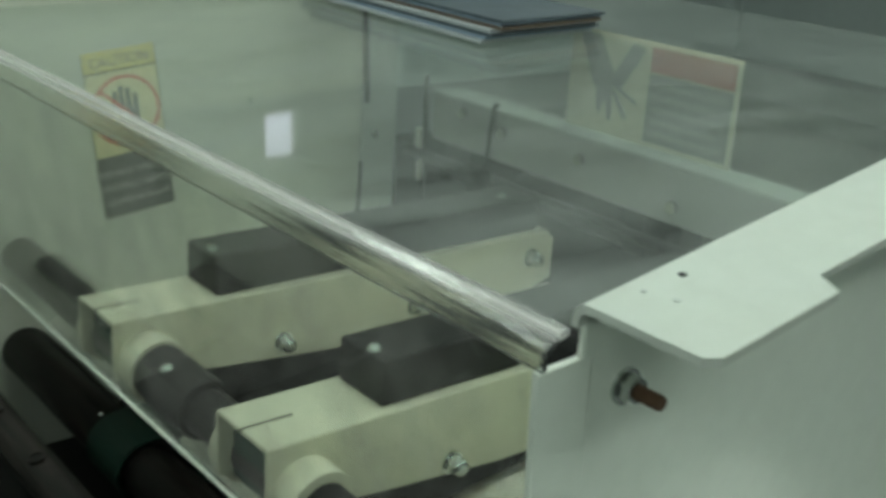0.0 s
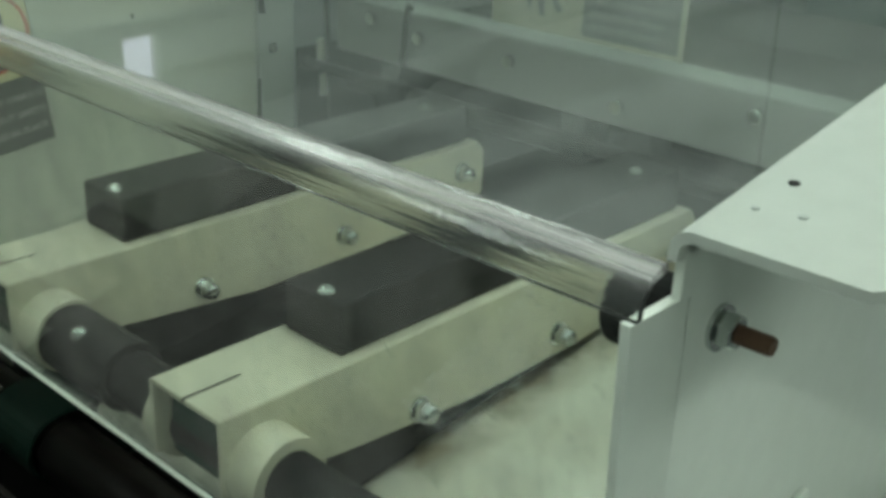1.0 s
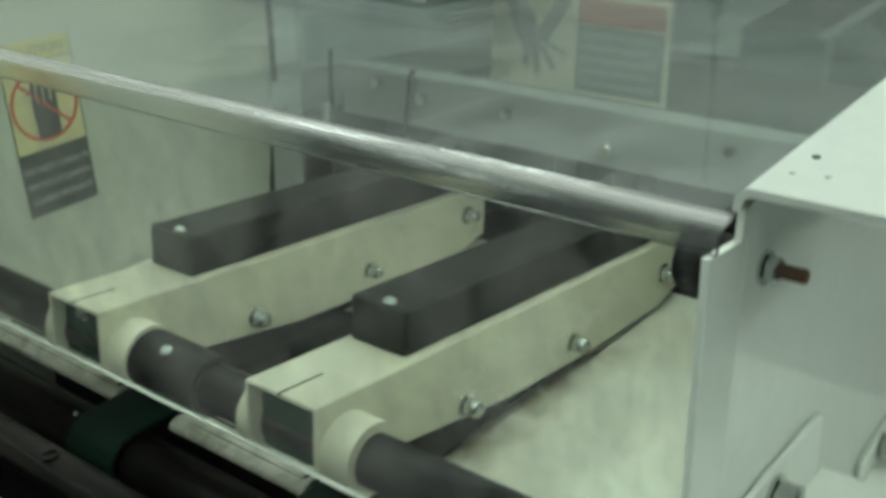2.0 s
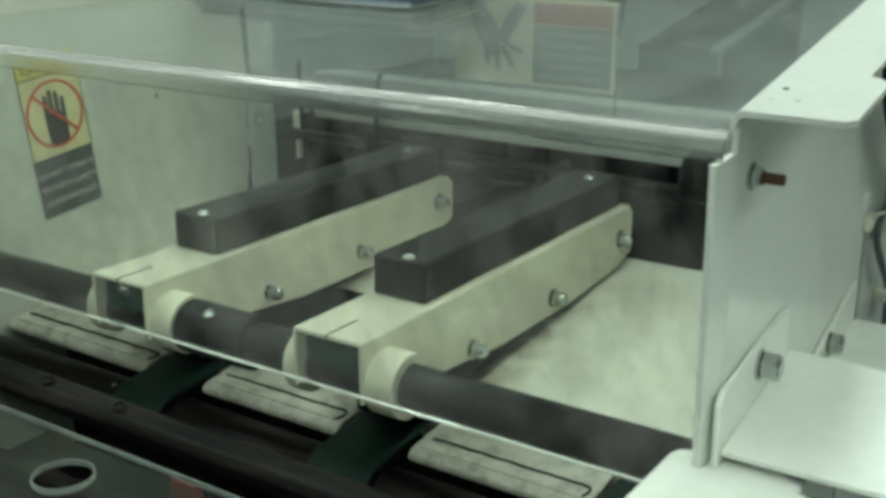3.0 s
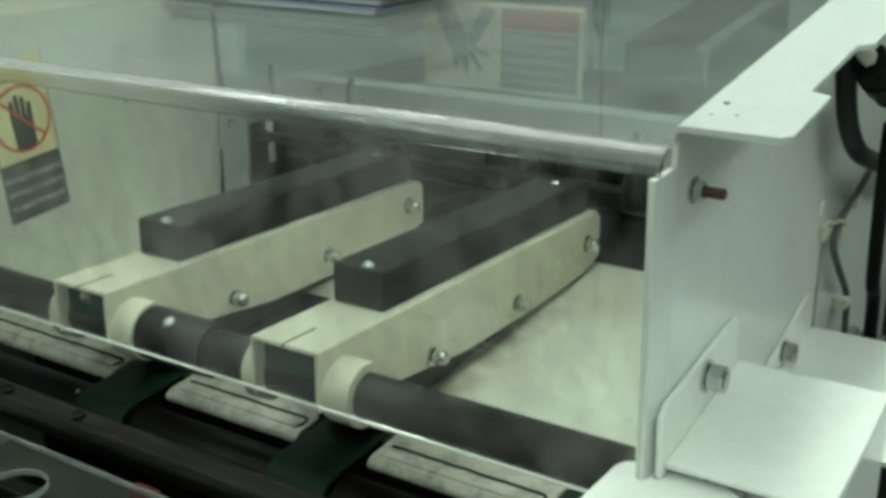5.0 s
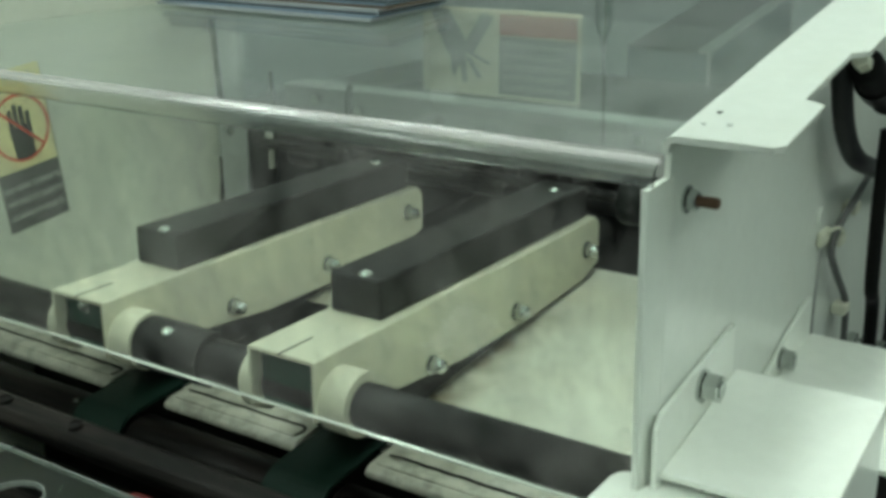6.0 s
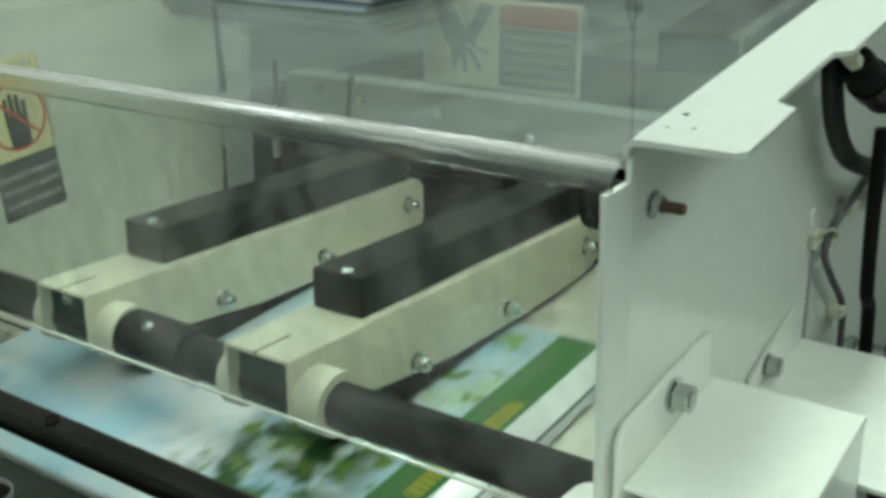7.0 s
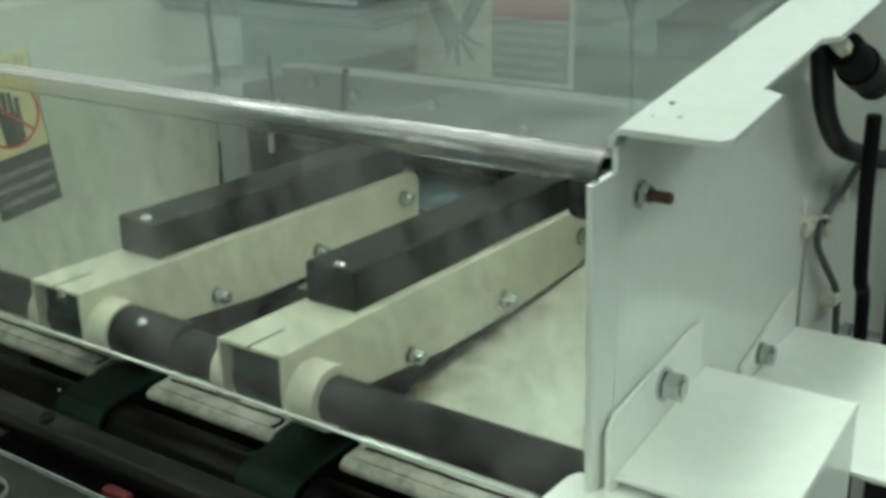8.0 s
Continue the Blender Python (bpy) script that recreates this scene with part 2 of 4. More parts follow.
# lighter than the side wall's paint
PAINT_BRACKET = node_mat("lighter white bracket paint", (0.83, 0.86, 0.79), 0.30, stain=0.12, stain_scale=7, stain_color=(0.58, 0.56, 0.44), bump=0.0, coat=0.5, gloss_spread=0.02)
PAINT_SIDE = node_mat("greyed white machine paint", (0.53, 0.548, 0.465), 0.38, stain=0.12, stain_scale=5, stain_color=(0.48, 0.46, 0.34), bump=0.04, coat=0.15)
PAINT_STRIP = node_mat("grey strip paint", (0.46, 0.49, 0.46), 0.4, stain=0.15, bump=0.03)
PAINT_CREAM = node_mat("cream machine paint", (0.62, 0.60, 0.47), 0.40, stain=0.26, stain_scale=11, stain_color=(0.42, 0.38, 0.24), bump=0.05)
PAINT_TABLE = node_mat("worn cream table enamel", (0.75, 0.745, 0.64), 0.34, stain=0.36, stain_scale=4, stain_color=(0.50, 0.42, 0.25), bump=0.03)
grease_smear(PAINT_TABLE, 0.155, 0.055, -0.20, 0.16, (0.20, 0.155, 0.09))
grease_smear(PAINT_TABLE, -0.170, 0.05, -0.20, 0.05, (0.22, 0.17, 0.10))
PAINT_BAR = node_mat("oily cream nosing", (0.46, 0.46, 0.38), 0.35, stain=0.85, stain_scale=30, stain_color=(0.06, 0.055, 0.04), bump=0.06)
BLACK_BLOCK = node_mat("black anodised cover", (0.016, 0.0148, 0.0152), 0.42, stain=0.6, stain_scale=12, stain_color=(0.045, 0.042, 0.040), bump=0.05, specular=0.2)
BLACK_STEEL = node_mat("blackened steel", (0.011, 0.0096, 0.010), 0.36, stain=0.4, stain_scale=30, stain_color=(0.034, 0.029, 0.028), bump=0.05, specular=0.2, drawn=6.0)
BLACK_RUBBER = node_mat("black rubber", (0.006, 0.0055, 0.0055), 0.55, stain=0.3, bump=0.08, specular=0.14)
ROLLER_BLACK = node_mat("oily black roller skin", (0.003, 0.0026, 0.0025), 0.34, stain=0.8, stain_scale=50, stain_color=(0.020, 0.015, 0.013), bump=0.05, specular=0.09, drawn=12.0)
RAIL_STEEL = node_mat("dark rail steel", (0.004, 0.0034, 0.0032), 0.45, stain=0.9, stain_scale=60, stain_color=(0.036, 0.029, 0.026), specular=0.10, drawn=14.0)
# belt green lowered to carry the shade of the enclosed front
GREEN_BELT = node_mat("green belt darkened for shade", (0.002, 0.014, 0.009), 0.6, stain=0.3, bump=0.10, scale=220, specular=0.2)
GREEN_CAP = node_mat("dark green end cap", (0.003, 0.042, 0.026), 0.5, stain=0.5, stain_scale=14, stain_color=(0.004, 0.008, 0.007), specular=0.15)
ZINC = node_mat("zinc-plated steel", (0.54, 0.56, 0.54), 0.16, metal=1.0, stain=0.35, stain_scale=60, bump=0.03)
RUST = node_mat("rusty thread", (0.10, 0.052, 0.028), 0.75, metal=0.2, stain=0.6, stain_scale=90, stain_color=(0.05, 0.025, 0.015), bump=0.3, scale=400)
GREY_METAL = node_mat("grey painted beam", (0.33, 0.335, 0.325), 0.45, stain=0.4, stain_scale=7, bump=0.04)
# near-black: takes the shade of the closed machine inside into the colour
DARK_GAP = node_mat("near-black steel", (0.011, 0.011, 0.0105), 0.6, stain=0.4, bump=0.08, specular=0.3)
LABEL_YELLOW = node_mat("yellow vinyl", (0.62, 0.52, 0.13), 0.35, grain=0.02, stain=0.15, bump=0)
LABEL_CREAM = node_mat("pale yellow vinyl", (0.66, 0.60, 0.33), 0.35, grain=0.02, stain=0.15, bump=0)
LABEL_BLACK = node_mat("black vinyl", (0.035, 0.036, 0.038), 0.45, grain=0.02, stain=0.3, stain_color=(0.10, 0.10, 0.10), bump=0)
LABEL_RED = node_mat("red print", (0.55, 0.06, 0.035), 0.4, grain=0.02, stain=0.1, bump=0)
LABEL_WHITE = node_mat("white print", (0.70, 0.70, 0.62), 0.4, grain=0.02, stain=0.2, bump=0)
LABEL_OLIVE = node_mat("dark olive print", (0.10, 0.10, 0.035), 0.45, grain=0.02, stain=0.3, bump=0)
LABEL_FADED = node_mat("rubbed white print", (0.46, 0.47, 0.44), 0.45, grain=0.02, stain=0.7, stain_scale=40, stain_color=(0.10, 0.10, 0.10), bump=0)
LABEL_GREY = node_mat("faded grey print", (0.25, 0.27, 0.265), 0.45, grain=0.03, stain=0.3, bump=0)
LABEL_BACK = node_mat("faded label backing", (0.58, 0.58, 0.47), 0.4, grain=0.02, stain=0.2, bump=0)
HOSE = node_mat("black hose", (0.008, 0.008, 0.009), 0.4, stain=0.1, bump=0.02, specular=0.3)
GREY_CABLE = node_mat("grey cable sheath", (0.10, 0.10, 0.10), 0.5, stain=0.1, bump=0)
NYLON = node_mat("natural nylon", (0.62, 0.62, 0.50), 0.45, stain=0.15, bump=0)
DULL_RED = node_mat("dull red plastic", (0.14, 0.012, 0.012), 0.5, stain=0.4, bump=0)
RED_PLASTIC = node_mat("red plastic", (0.55, 0.03, 0.04), 0.4, stain=0.1, bump=0)
PAPER = node_mat("coated paper edges", (0.40, 0.42, 0.44), 0.6, stain=0.1, bump=0.02)
BLUE_EDGE = node_mat("blue ink edges", (0.24, 0.31, 0.40), 0.6, stain=0.3, stain_scale=30, bump=0.02)
DARK_EDGE = node_mat("dark ink edges", (0.05, 0.07, 0.09), 0.6, stain=0.4, stain_scale=30, bump=0.02)
BROWN_EDGE = node_mat("brown ink edges", (0.16, 0.11, 0.08), 0.6, stain=0.4, stain_scale=30, bump=0.02)
CLEAR_TOP = acrylic_mat("dusty clear acrylic", 0.090, gloss=0.5)
CLEAR_FRONT = acrylic_mat("smeared clear acrylic", 0.030, streak=0.9, patchy=(-0.6, 6.8), speck=0.15, along=6.5, drips=0.05, dust_color=(0.76, 0.70, 0.69))
CLEAR_LOWER = acrylic_mat("clean clear acrylic", 0.004, patchy=(0.3, 1.6), speck=0.015, gloss=0.3)
CLEAR_REAR = acrylic_mat("scratched clear acrylic", 0.03, gloss=0.6)
EDGE_GLOW = node_mat("pale acrylic edge", (0.62, 0.64, 0.58), 0.3, stain=0.1, bump=0)
RIM_DULL = node_mat("dull sawn acrylic rim", (0.24, 0.26, 0.24), 0.5, stain=0.7, stain_scale=60, stain_color=(0.06, 0.06, 0.055), bump=0.1)
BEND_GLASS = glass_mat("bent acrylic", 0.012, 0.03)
FLOOR = node_mat("grey factory floor", (0.16, 0.17, 0.165), 0.5, stain=0.5, stain_scale=1.5, scale=40, bump=0.05)
WALL = node_mat("painted factory wall", (0.56, 0.61, 0.60), 0.7, stain=0.25, stain_scale=0.8, scale=30, bump=0.05)
CEILING = node_mat("white ceiling board", (0.72, 0.74, 0.72), 0.8, stain=0.1, stain_scale=1.0, bump=0.04)
TEAL_PAINT = node_mat("teal-grey cabinet paint", (0.045, 0.085, 0.095), 0.45, stain=0.3, stain_scale=3)
GREEN_PLASTIC = node_mat("green plastic", (0.0, 0.045, 0.022), 0.4, stain=0.1, bump=0)
DAYLIGHT = emit_mat("daylight pane", (0.80, 0.84, 1.0), 2.3)
TUBE = emit_mat("fluorescent tube", (0.84, 1.0, 0.90), TUBE_POWER)


# ---- building helpers ----
BASE = {}


def thing(name, base, label, category, group="", kind=""):
    ob = new(name)
    ob.empty_display_size = 0.02
    ob.location = base
    BASE[ob.name] = Vector(base)
    return tagged(ob, label, category, group, kind)


def part(name, bm, material, parent, label="", smooth=False):
    """One mesh under a thing or part; bm is in world metres."""
    base = BASE[parent.name]
    bmesh.ops.translate(bm, vec=-base, verts=bm.verts)
    bmesh.ops.recalc_face_normals(bm, faces=bm.faces)
    me = bpy.data.meshes.new(name)
    bm.to_mesh(me)
    bm.free()
    if smooth:
        for p in me.polygons:
            p.use_smooth = True
    me.materials.append(material)
    ob = new(name, me)
    ob.parent = parent
    BASE[ob.name] = base
    return tagged(ob, label)


def solo(name, bm, material, label, category, group="", kind="", smooth=False):
    """One mesh that is a thing by itself, with its origin at its base."""
    xs = [v.co for v in bm.verts]
    base = Vector((sum(c.x for c in xs) / len(xs), sum(c.y for c in xs) / len(xs), min(c.z for c in xs)))
    bmesh.ops.translate(bm, vec=-base, verts=bm.verts)
    bmesh.ops.recalc_face_normals(bm, faces=bm.faces)
    me = bpy.data.meshes.new(name)
    bm.to_mesh(me)
    bm.free()
    if smooth:
        for p in me.polygons:
            p.use_smooth = True
    me.materials.append(material)
    ob = new(name, me)
    ob.location = base
    BASE[ob.name] = base
    return tagged(ob, label, category, group, kind)


def bevel(bm, width, segments=2, angle=25):
    edges = [e for e in bm.edges if len(e.link_faces) == 2 and e.calc_face_angle(0) > radians(angle)]
    bmesh.ops.bevel(bm, geom=edges, offset=width, segments=segments, affect="EDGES", profile=0.5)
    return bm


def box(x0, x1, y0, y1, z0, z1, width=0.0, segments=2):
    bm = bmesh.new()
    bmesh.ops.create_cube(bm, size=1)
    for v in bm.verts:
        v.co = Vector(((x0, x1)[v.co.x > 0], (y0, y1)[v.co.y > 0], (z0, z1)[v.co.z > 0]))
    return bevel(bm, width, segments) if width else bm


def rod(a, b, r, r2=None, segments=24, width=0.0):
    """A round bar from a to b."""
    a, b = Vector(a), Vector(b)
    bm = bmesh.new()
    bmesh.ops.create_cone(bm, cap_ends=True, segments=segments, radius1=r, radius2=r if r2 is None else r2, depth=(b - a).length)
    if width:
        edges = [e for e in bm.edges if len(e.link_faces) == 2 and e.calc_face_angle(0) > radians(60)]
        bmesh.ops.bevel(bm, geom=edges, offset=width, segments=2, affect="EDGES", profile=0.5)
    turn = (b - a).to_track_quat("Z", "Y").to_matrix().to_4x4()
    bmesh.ops.transform(bm, matrix=Matrix.Translation((a + b) / 2) @ turn, verts=bm.verts)
    return bm


def ring(a, b, r_out, r_in, segments=32, width=0.0):
    """A tube or washer from a to b."""
    a, b = Vector(a), Vector(b)
    h = (b - a).length
    bm = bmesh.new()
    rows = []
    for r, z in ((r_in, 0), (r_out, 0), (r_out, h), (r_in, h)):
        rows.append([bm.verts.new((r * math.cos(2 * math.pi * i / segments), r * math.sin(2 * math.pi * i / segments), z)) for i in range(segments)])
    for j in range(4):
        p, q = rows[j], rows[(j + 1) % 4]
        for i in range(segments):
            bm.faces.new((p[i], p[(i + 1) % segments], q[(i + 1) % segments], q[i]))
    if width:
        bevel(bm, width, 2, 60)
    turn = (b - a).to_track_quat("Z", "Y").to_matrix().to_4x4()
    bmesh.ops.transform(bm, matrix=Matrix.Translation(a) @ turn, verts=bm.verts)
    return bm


def prism(points, axis, lo, hi, width=0.0, segments=2):
    """A flat outline, given in the two other axes in their order, drawn out along axis from lo to hi."""
    bm = bmesh.new()

    def at(p, d):
        return {"x": (d, p[0], p[1]), "y": (p[0], d, p[1]), "z": (p[0], p[1], d)}[axis]

    a, b = [bm.verts.new(at(p, lo)) for p in points], [bm.verts.new(at(p, hi)) for p in points]
    bm.faces.new(a)
    bm.faces.new(list(reversed(b)))
    for i in range(len(points)):
        j = (i + 1) % len(points)
        bm.faces.new((a[j], a[i], b[i], b[j]))
    bmesh.ops.recalc_face_normals(bm, faces=bm.faces)
    return bevel(bm, width, segments) if width else bm


def merged(*parts):
    """Several shapes of one part in one bmesh."""
    bm = bmesh.new()
    for p in parts:
        me = bpy.data.meshes.new("shape")
        p.to_mesh(me)
        p.free()
        bm.from_mesh(me)
        bpy.data.meshes.remove(me)
    return bm


def dome(c, way, r, h, segments=16, rings=5):
    """A rounded screw head on c, bulging along way."""
    bm = bmesh.new()
    last, top = None, None
    for k in range(rings + 1):
        a = 0.5 * math.pi * k / rings
        rr, zz = r * math.cos(a), h * math.sin(a)
        if k == rings:
            top = bm.verts.new((0, 0, h))
            for i in range(segments):
                bm.faces.new((last[i], last[(i + 1) % segments], top))
            break
        row = [bm.verts.new((rr * math.cos(2 * math.pi * i / segments), rr * math.sin(2 * math.pi * i / segments), zz)) for i in range(segments)]
        if last:
            for i in range(segments):
                bm.faces.new((last[i], last[(i + 1) % segments], row[(i + 1) % segments], row[i]))
        last = row
    turn = Vector(way).to_track_quat("Z", "Y").to_matrix().to_4x4()
    bmesh.ops.transform(bm, matrix=Matrix.Translation(c) @ turn, verts=bm.verts)
    return bm


def tube(points, r, steps=8, segments=12):
    """A cable or hose along a smooth line through points."""
    pts = [Vector(p) for p in points]
    pts = [2 * pts[0] - pts[1]] + pts + [2 * pts[-1] - pts[-2]]
    line = []
    for i in range(1, len(pts) - 2):
        p0, p1, p2, p3 = pts[i - 1:i + 3]
        for k in range(steps):
            t = k / steps
            line.append(0.5 * (2 * p1 + (p2 - p0) * t + (2 * p0 - 5 * p1 + 4 * p2 - p3) * t * t + (3 * p1 - p0 - 3 * p2 + p3) * t ** 3))
    line.append(pts[-2])
    bm = bmesh.new()
    rows = []
    side = Vector((1, 0.3, 0.2))
    for i, p in enumerate(line):
        d = (line[min(i + 1, len(line) - 1)] - line[max(i - 1, 0)]).normalized()
        side = (side - d * side.dot(d)).normalized()
        up = d.cross(side)
        rows.append([bm.verts.new(p + r * (math.cos(2 * math.pi * k / segments) * side + math.sin(2 * math.pi * k / segments) * up)) for k in range(segments)])
    for a, b in zip(rows, rows[1:]):
        for k in range(segments):
            bm.faces.new((a[k], a[(k + 1) % segments], b[(k + 1) % segments], b[k]))
    bm.faces.new(rows[0])
    bm.faces.new(rows[-1])
    return bm


def letters(text, size, m, material, parent, name="lettering"):
    """Flat lettering in the built-in font as a mesh, its plane by the pose m (world)."""
    cu = bpy.data.curves.new("text", "FONT")
    cu.body, cu.size, cu.extrude, cu.resolution_u, cu.align_x = text, size, 0.0004, 3, "CENTER"
    ob = bpy.data.objects.new("text", cu)
    scene.collection.objects.link(ob)
    bpy.context.view_layer.update()
    me = bpy.data.meshes.new_from_object(ob.evaluated_get(bpy.context.evaluated_depsgraph_get()))
    bpy.data.objects.remove(ob)
    bm = bmesh.new()
    bm.from_mesh(me)
    bpy.data.meshes.remove(me)
    bmesh.ops.transform(bm, matrix=m, verts=bm.verts)
    return part(name, bm, material, parent)


def button_screw(parent, c, way, r=0.008, reach=0.0):
    """A button-head screw with a washer; reach: the length of the nut and spacer that carry it."""
    c, w = Vector(c), Vector(way).normalized()
    part("washer", ring(c, c + w * 0.002, r * 1.35, r * 0.3, 20), ZINC, parent)
    if reach:
        part("nut", hex_head(c + w * 0.002, w, r * 1.9, reach - 0.002), ZINC, parent, "zinc-plated nut")
    a = c + w * reach
    return part("screw", merged(dome(a + w * 0.003, w, r, r * 0.85), rod(a, a + w * 0.003, r, segments=16)), ZINC, parent, "bright domed screw head", smooth=True)


def hex_head(c, way, across, h, width=0.0012):
    bm = rod(c, Vector(c) + Vector(way).normalized() * h, across / 1.732, segments=6)
    return bevel(bm, width, 1, 30)


# ---- room ----
def build_room():
    x0, x1, y0, y1, h = -5.5, 4.5, -3.5, 7.6, 3.1
    solo("floor", box(x0, x1, y0, y1, -0.12, 0.0), FLOOR, "grey stained concrete factory floor", "floor", kind="structure")
    solo("ceiling", box(x0, x1, y0, y1, h, h + 0.12), CEILING, "plain white factory ceiling", "ceiling", kind="structure")
    solo("wall_north", box(x0, x1, y1, y1 + 0.15, 0, h), WALL, "grey-green painted factory wall", "wall", kind="structure")
    solo("wall_south", box(x0, x1, y0 - 0.15, y0, 0, h), WALL, "grey-green painted factory wall", "wall", kind="structure")
    wy0, wy1, wz0, wz1 = 3.22, 3.46, 2.54, 2.84
    west = merged(box(x0 - 0.15, x0, y0 - 0.15, wy0, 0, h), box(x0 - 0.15, x0, wy1, y1 + 0.15, 0, h), box(x0 - 0.15, x0, wy0, wy1, 0, wz0), box(x0 - 0.15, x0, wy0, wy1, wz1, h))
    solo("wall_west", west, WALL, "grey-green painted factory wall with a small high window", "wall", kind="structure")
    window = thing("window_1", (x0, wy0, wz0), "small high window with frosted daylight pane", "window", kind="structure")
    part("pane", box(x0 - 0.08, x0 - 0.07, wy0 + 0.012, wy1 - 0.012, wz0 + 0.012, wz1 - 0.012), DAYLIGHT, window, "frosted pane lit by daylight")
    for a, b, c, d in ((wy0, wy1, wz0, wz0 + 0.02), (wy0, wy1, wz1 - 0.02, wz1), (wy0, wy0 + 0.02, wz0 + 0.021, wz1 - 0.021), (wy1 - 0.02, wy1, wz0 + 0.021, wz1 - 0.021)):
        part("window_frame", box(x0 - 0.068, x0 - 0.02, a + 0.001, b - 0.001, c + 0.001, d - 0.001), CEILING, window)
    solo("wall_east", box(x1, x1 + 0.15, y0 - 0.15, y1 + 0.15, 0, h), WALL, "grey-green painted factory wall", "wall", kind="structure")
    for cx in (-2.5, -0.4, 1.5):
        # the row at y 5.1 is added, unseen, to brighten the north end
        for cy in (-1.6, 0.6, 2.85, 5.1):
            if cx < -2 and cy > 5:
                continue
            lamp = thing("ceiling_light", (cx, cy, h - 0.09), "white fluorescent ceiling light with a lit diffuser", "ceiling light", "ceiling lights")
            part("housing", box(cx - 0.17, cx + 0.17, cy - 0.62, cy + 0.62, h - 0.05, h - 0.002, 0.006), CEILING, lamp)
            part("diffuser", box(cx - 0.15, cx + 0.15, cy - 0.60, cy + 0.60, h - 0.075, h - 0.052, 0.006), TUBE, lamp)


# ---- feed table ----
def tz(y):
    return 0.745 + 0.10 * (y - 0.66)


BELTS = (-1.131, -0.803, -0.472)


def build_table():
    table = thing("feed_table", (-0.92, 0.85, 0.0), "worn cream-enamelled feed table with belt slots", "feed table")
    pts = [(0.614, tz(0.614)), (1.165, tz(1.165)), (1.17, tz(1.165) - 0.012), (1.17, tz(1.165) - 0.03), (0.614, tz(0.614) - 0.03)]
    part("table_plate", prism(pts, "x", -1.485, -0.352, 0.003), PAINT_TABLE, table)
    # nosing plates between the belts
    spans = [(-1.484, BELTS[0] - 0.052)] + [(a + 0.052, b - 0.052) for a, b in zip(BELTS, BELTS[1:])] + [(-0.416, -0.352)]
    rng = random.Random(11)
    for a, b in spans:
        z = tz(0.58)
        prof = [(0.612, tz(0.612)), (0.612, z - 0.03), (0.550, z - 0.024), (0.538, z - 0.016), (0.539, z - 0.009), (0.548, z - 0.003), (0.570, z - 0.001)]
        plate = part("nosing_plate", prism(prof, "x", a, b, 0.003), PAINT_BAR, table, "oily cream nosing plate with a pressed groove")
        if b - a > 0.1:
            pad = box(a + 0.010, b - 0.010, 0.550, 0.5655, z - 0.010, z - 0.0006, 0.0015)
            part("raised_pad", pad, PAINT_BAR, plate)
            # a black tube draws the groove's dark along the back of the pad, turned round its end
            line = [(a + 0.014 + (b - a - 0.028) * k / 24, 0.5735 + rng.uniform(-0.0008, 0.0008)) for k in range(25)] + [(b - 0.009, 0.570), (b - 0.008, 0.562), (b - 0.012, 0.552)]
            groove_path = [(x, y, z + 0.10 * (y - 0.58) + 0.0006) for x, y in line]
            part("groove_line", tube(groove_path, 0.0017, 2, 6), BLACK_RUBBER, plate, "black line drawn for the dark of the groove")
    # black sheets laid on the table in place of the arms' soft shadow
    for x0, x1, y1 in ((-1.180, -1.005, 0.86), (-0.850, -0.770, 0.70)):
        part("shade_sheet", prism([(0.616, tz(0.616) + 0.0015), (y1, tz(y1) + 0.0015), (y1, tz(y1) + 0.0002), (0.616, tz(0.616) + 0.0002)], "x", x0, x1), BLACK_RUBBER, table, "black sheet standing in for the shade under the arm")
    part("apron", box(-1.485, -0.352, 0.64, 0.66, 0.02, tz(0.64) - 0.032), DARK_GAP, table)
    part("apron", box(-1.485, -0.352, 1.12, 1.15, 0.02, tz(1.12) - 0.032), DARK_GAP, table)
    # front drive roller under the nosing
    roller = thing("drive_roller", (-0.92, 0.503, 0.65), "black drive roller below the table front", "roller")
    part("core", rod((-1.485, 0.503, 0.690), (-0.352, 0.503, 0.690), 0.026), ROLLER_BLACK, roller, smooth=True)
    for a, b in spans:
        part("sleeve", rod((a - 0.004, 0.503, 0.690), (b + 0.004, 0.503, 0.690), 0.034, width=0.004), ROLLER_BLACK, roller, smooth=True)
    part("grub_screw", dome((-1.19, 0.4895, 0.7212), (0, -0.40, 0.92), 0.0035, 0.003), ZINC, roller, smooth=True)
    for x in BELTS:
        prof, inner = [], []
        r = 0.040
        for k in range(15):
            a = radians(100 + 170 * k / 14)
            prof.append((0.503 + r * math.cos(a), 0.690 + r * math.sin(a)))
            inner.append((0.503 + (r - 0.004) * math.cos(a), 0.690 + (r - 0.004) * math.sin(a)))
        loop = [(0.61, tz(0.61) + 0.001)] + prof + [(0.61, 0.646), (0.61, 0.650)] + list(reversed(inner)) + [(0.61, tz(0.61) - 0.003)]
        solo("feed_belt", prism(loop, "x", max(x - 0.044, -1.484), x + 0.044), GREEN_BELT, "dark green flat feed belt over the front roller", "belt", "feed belts")


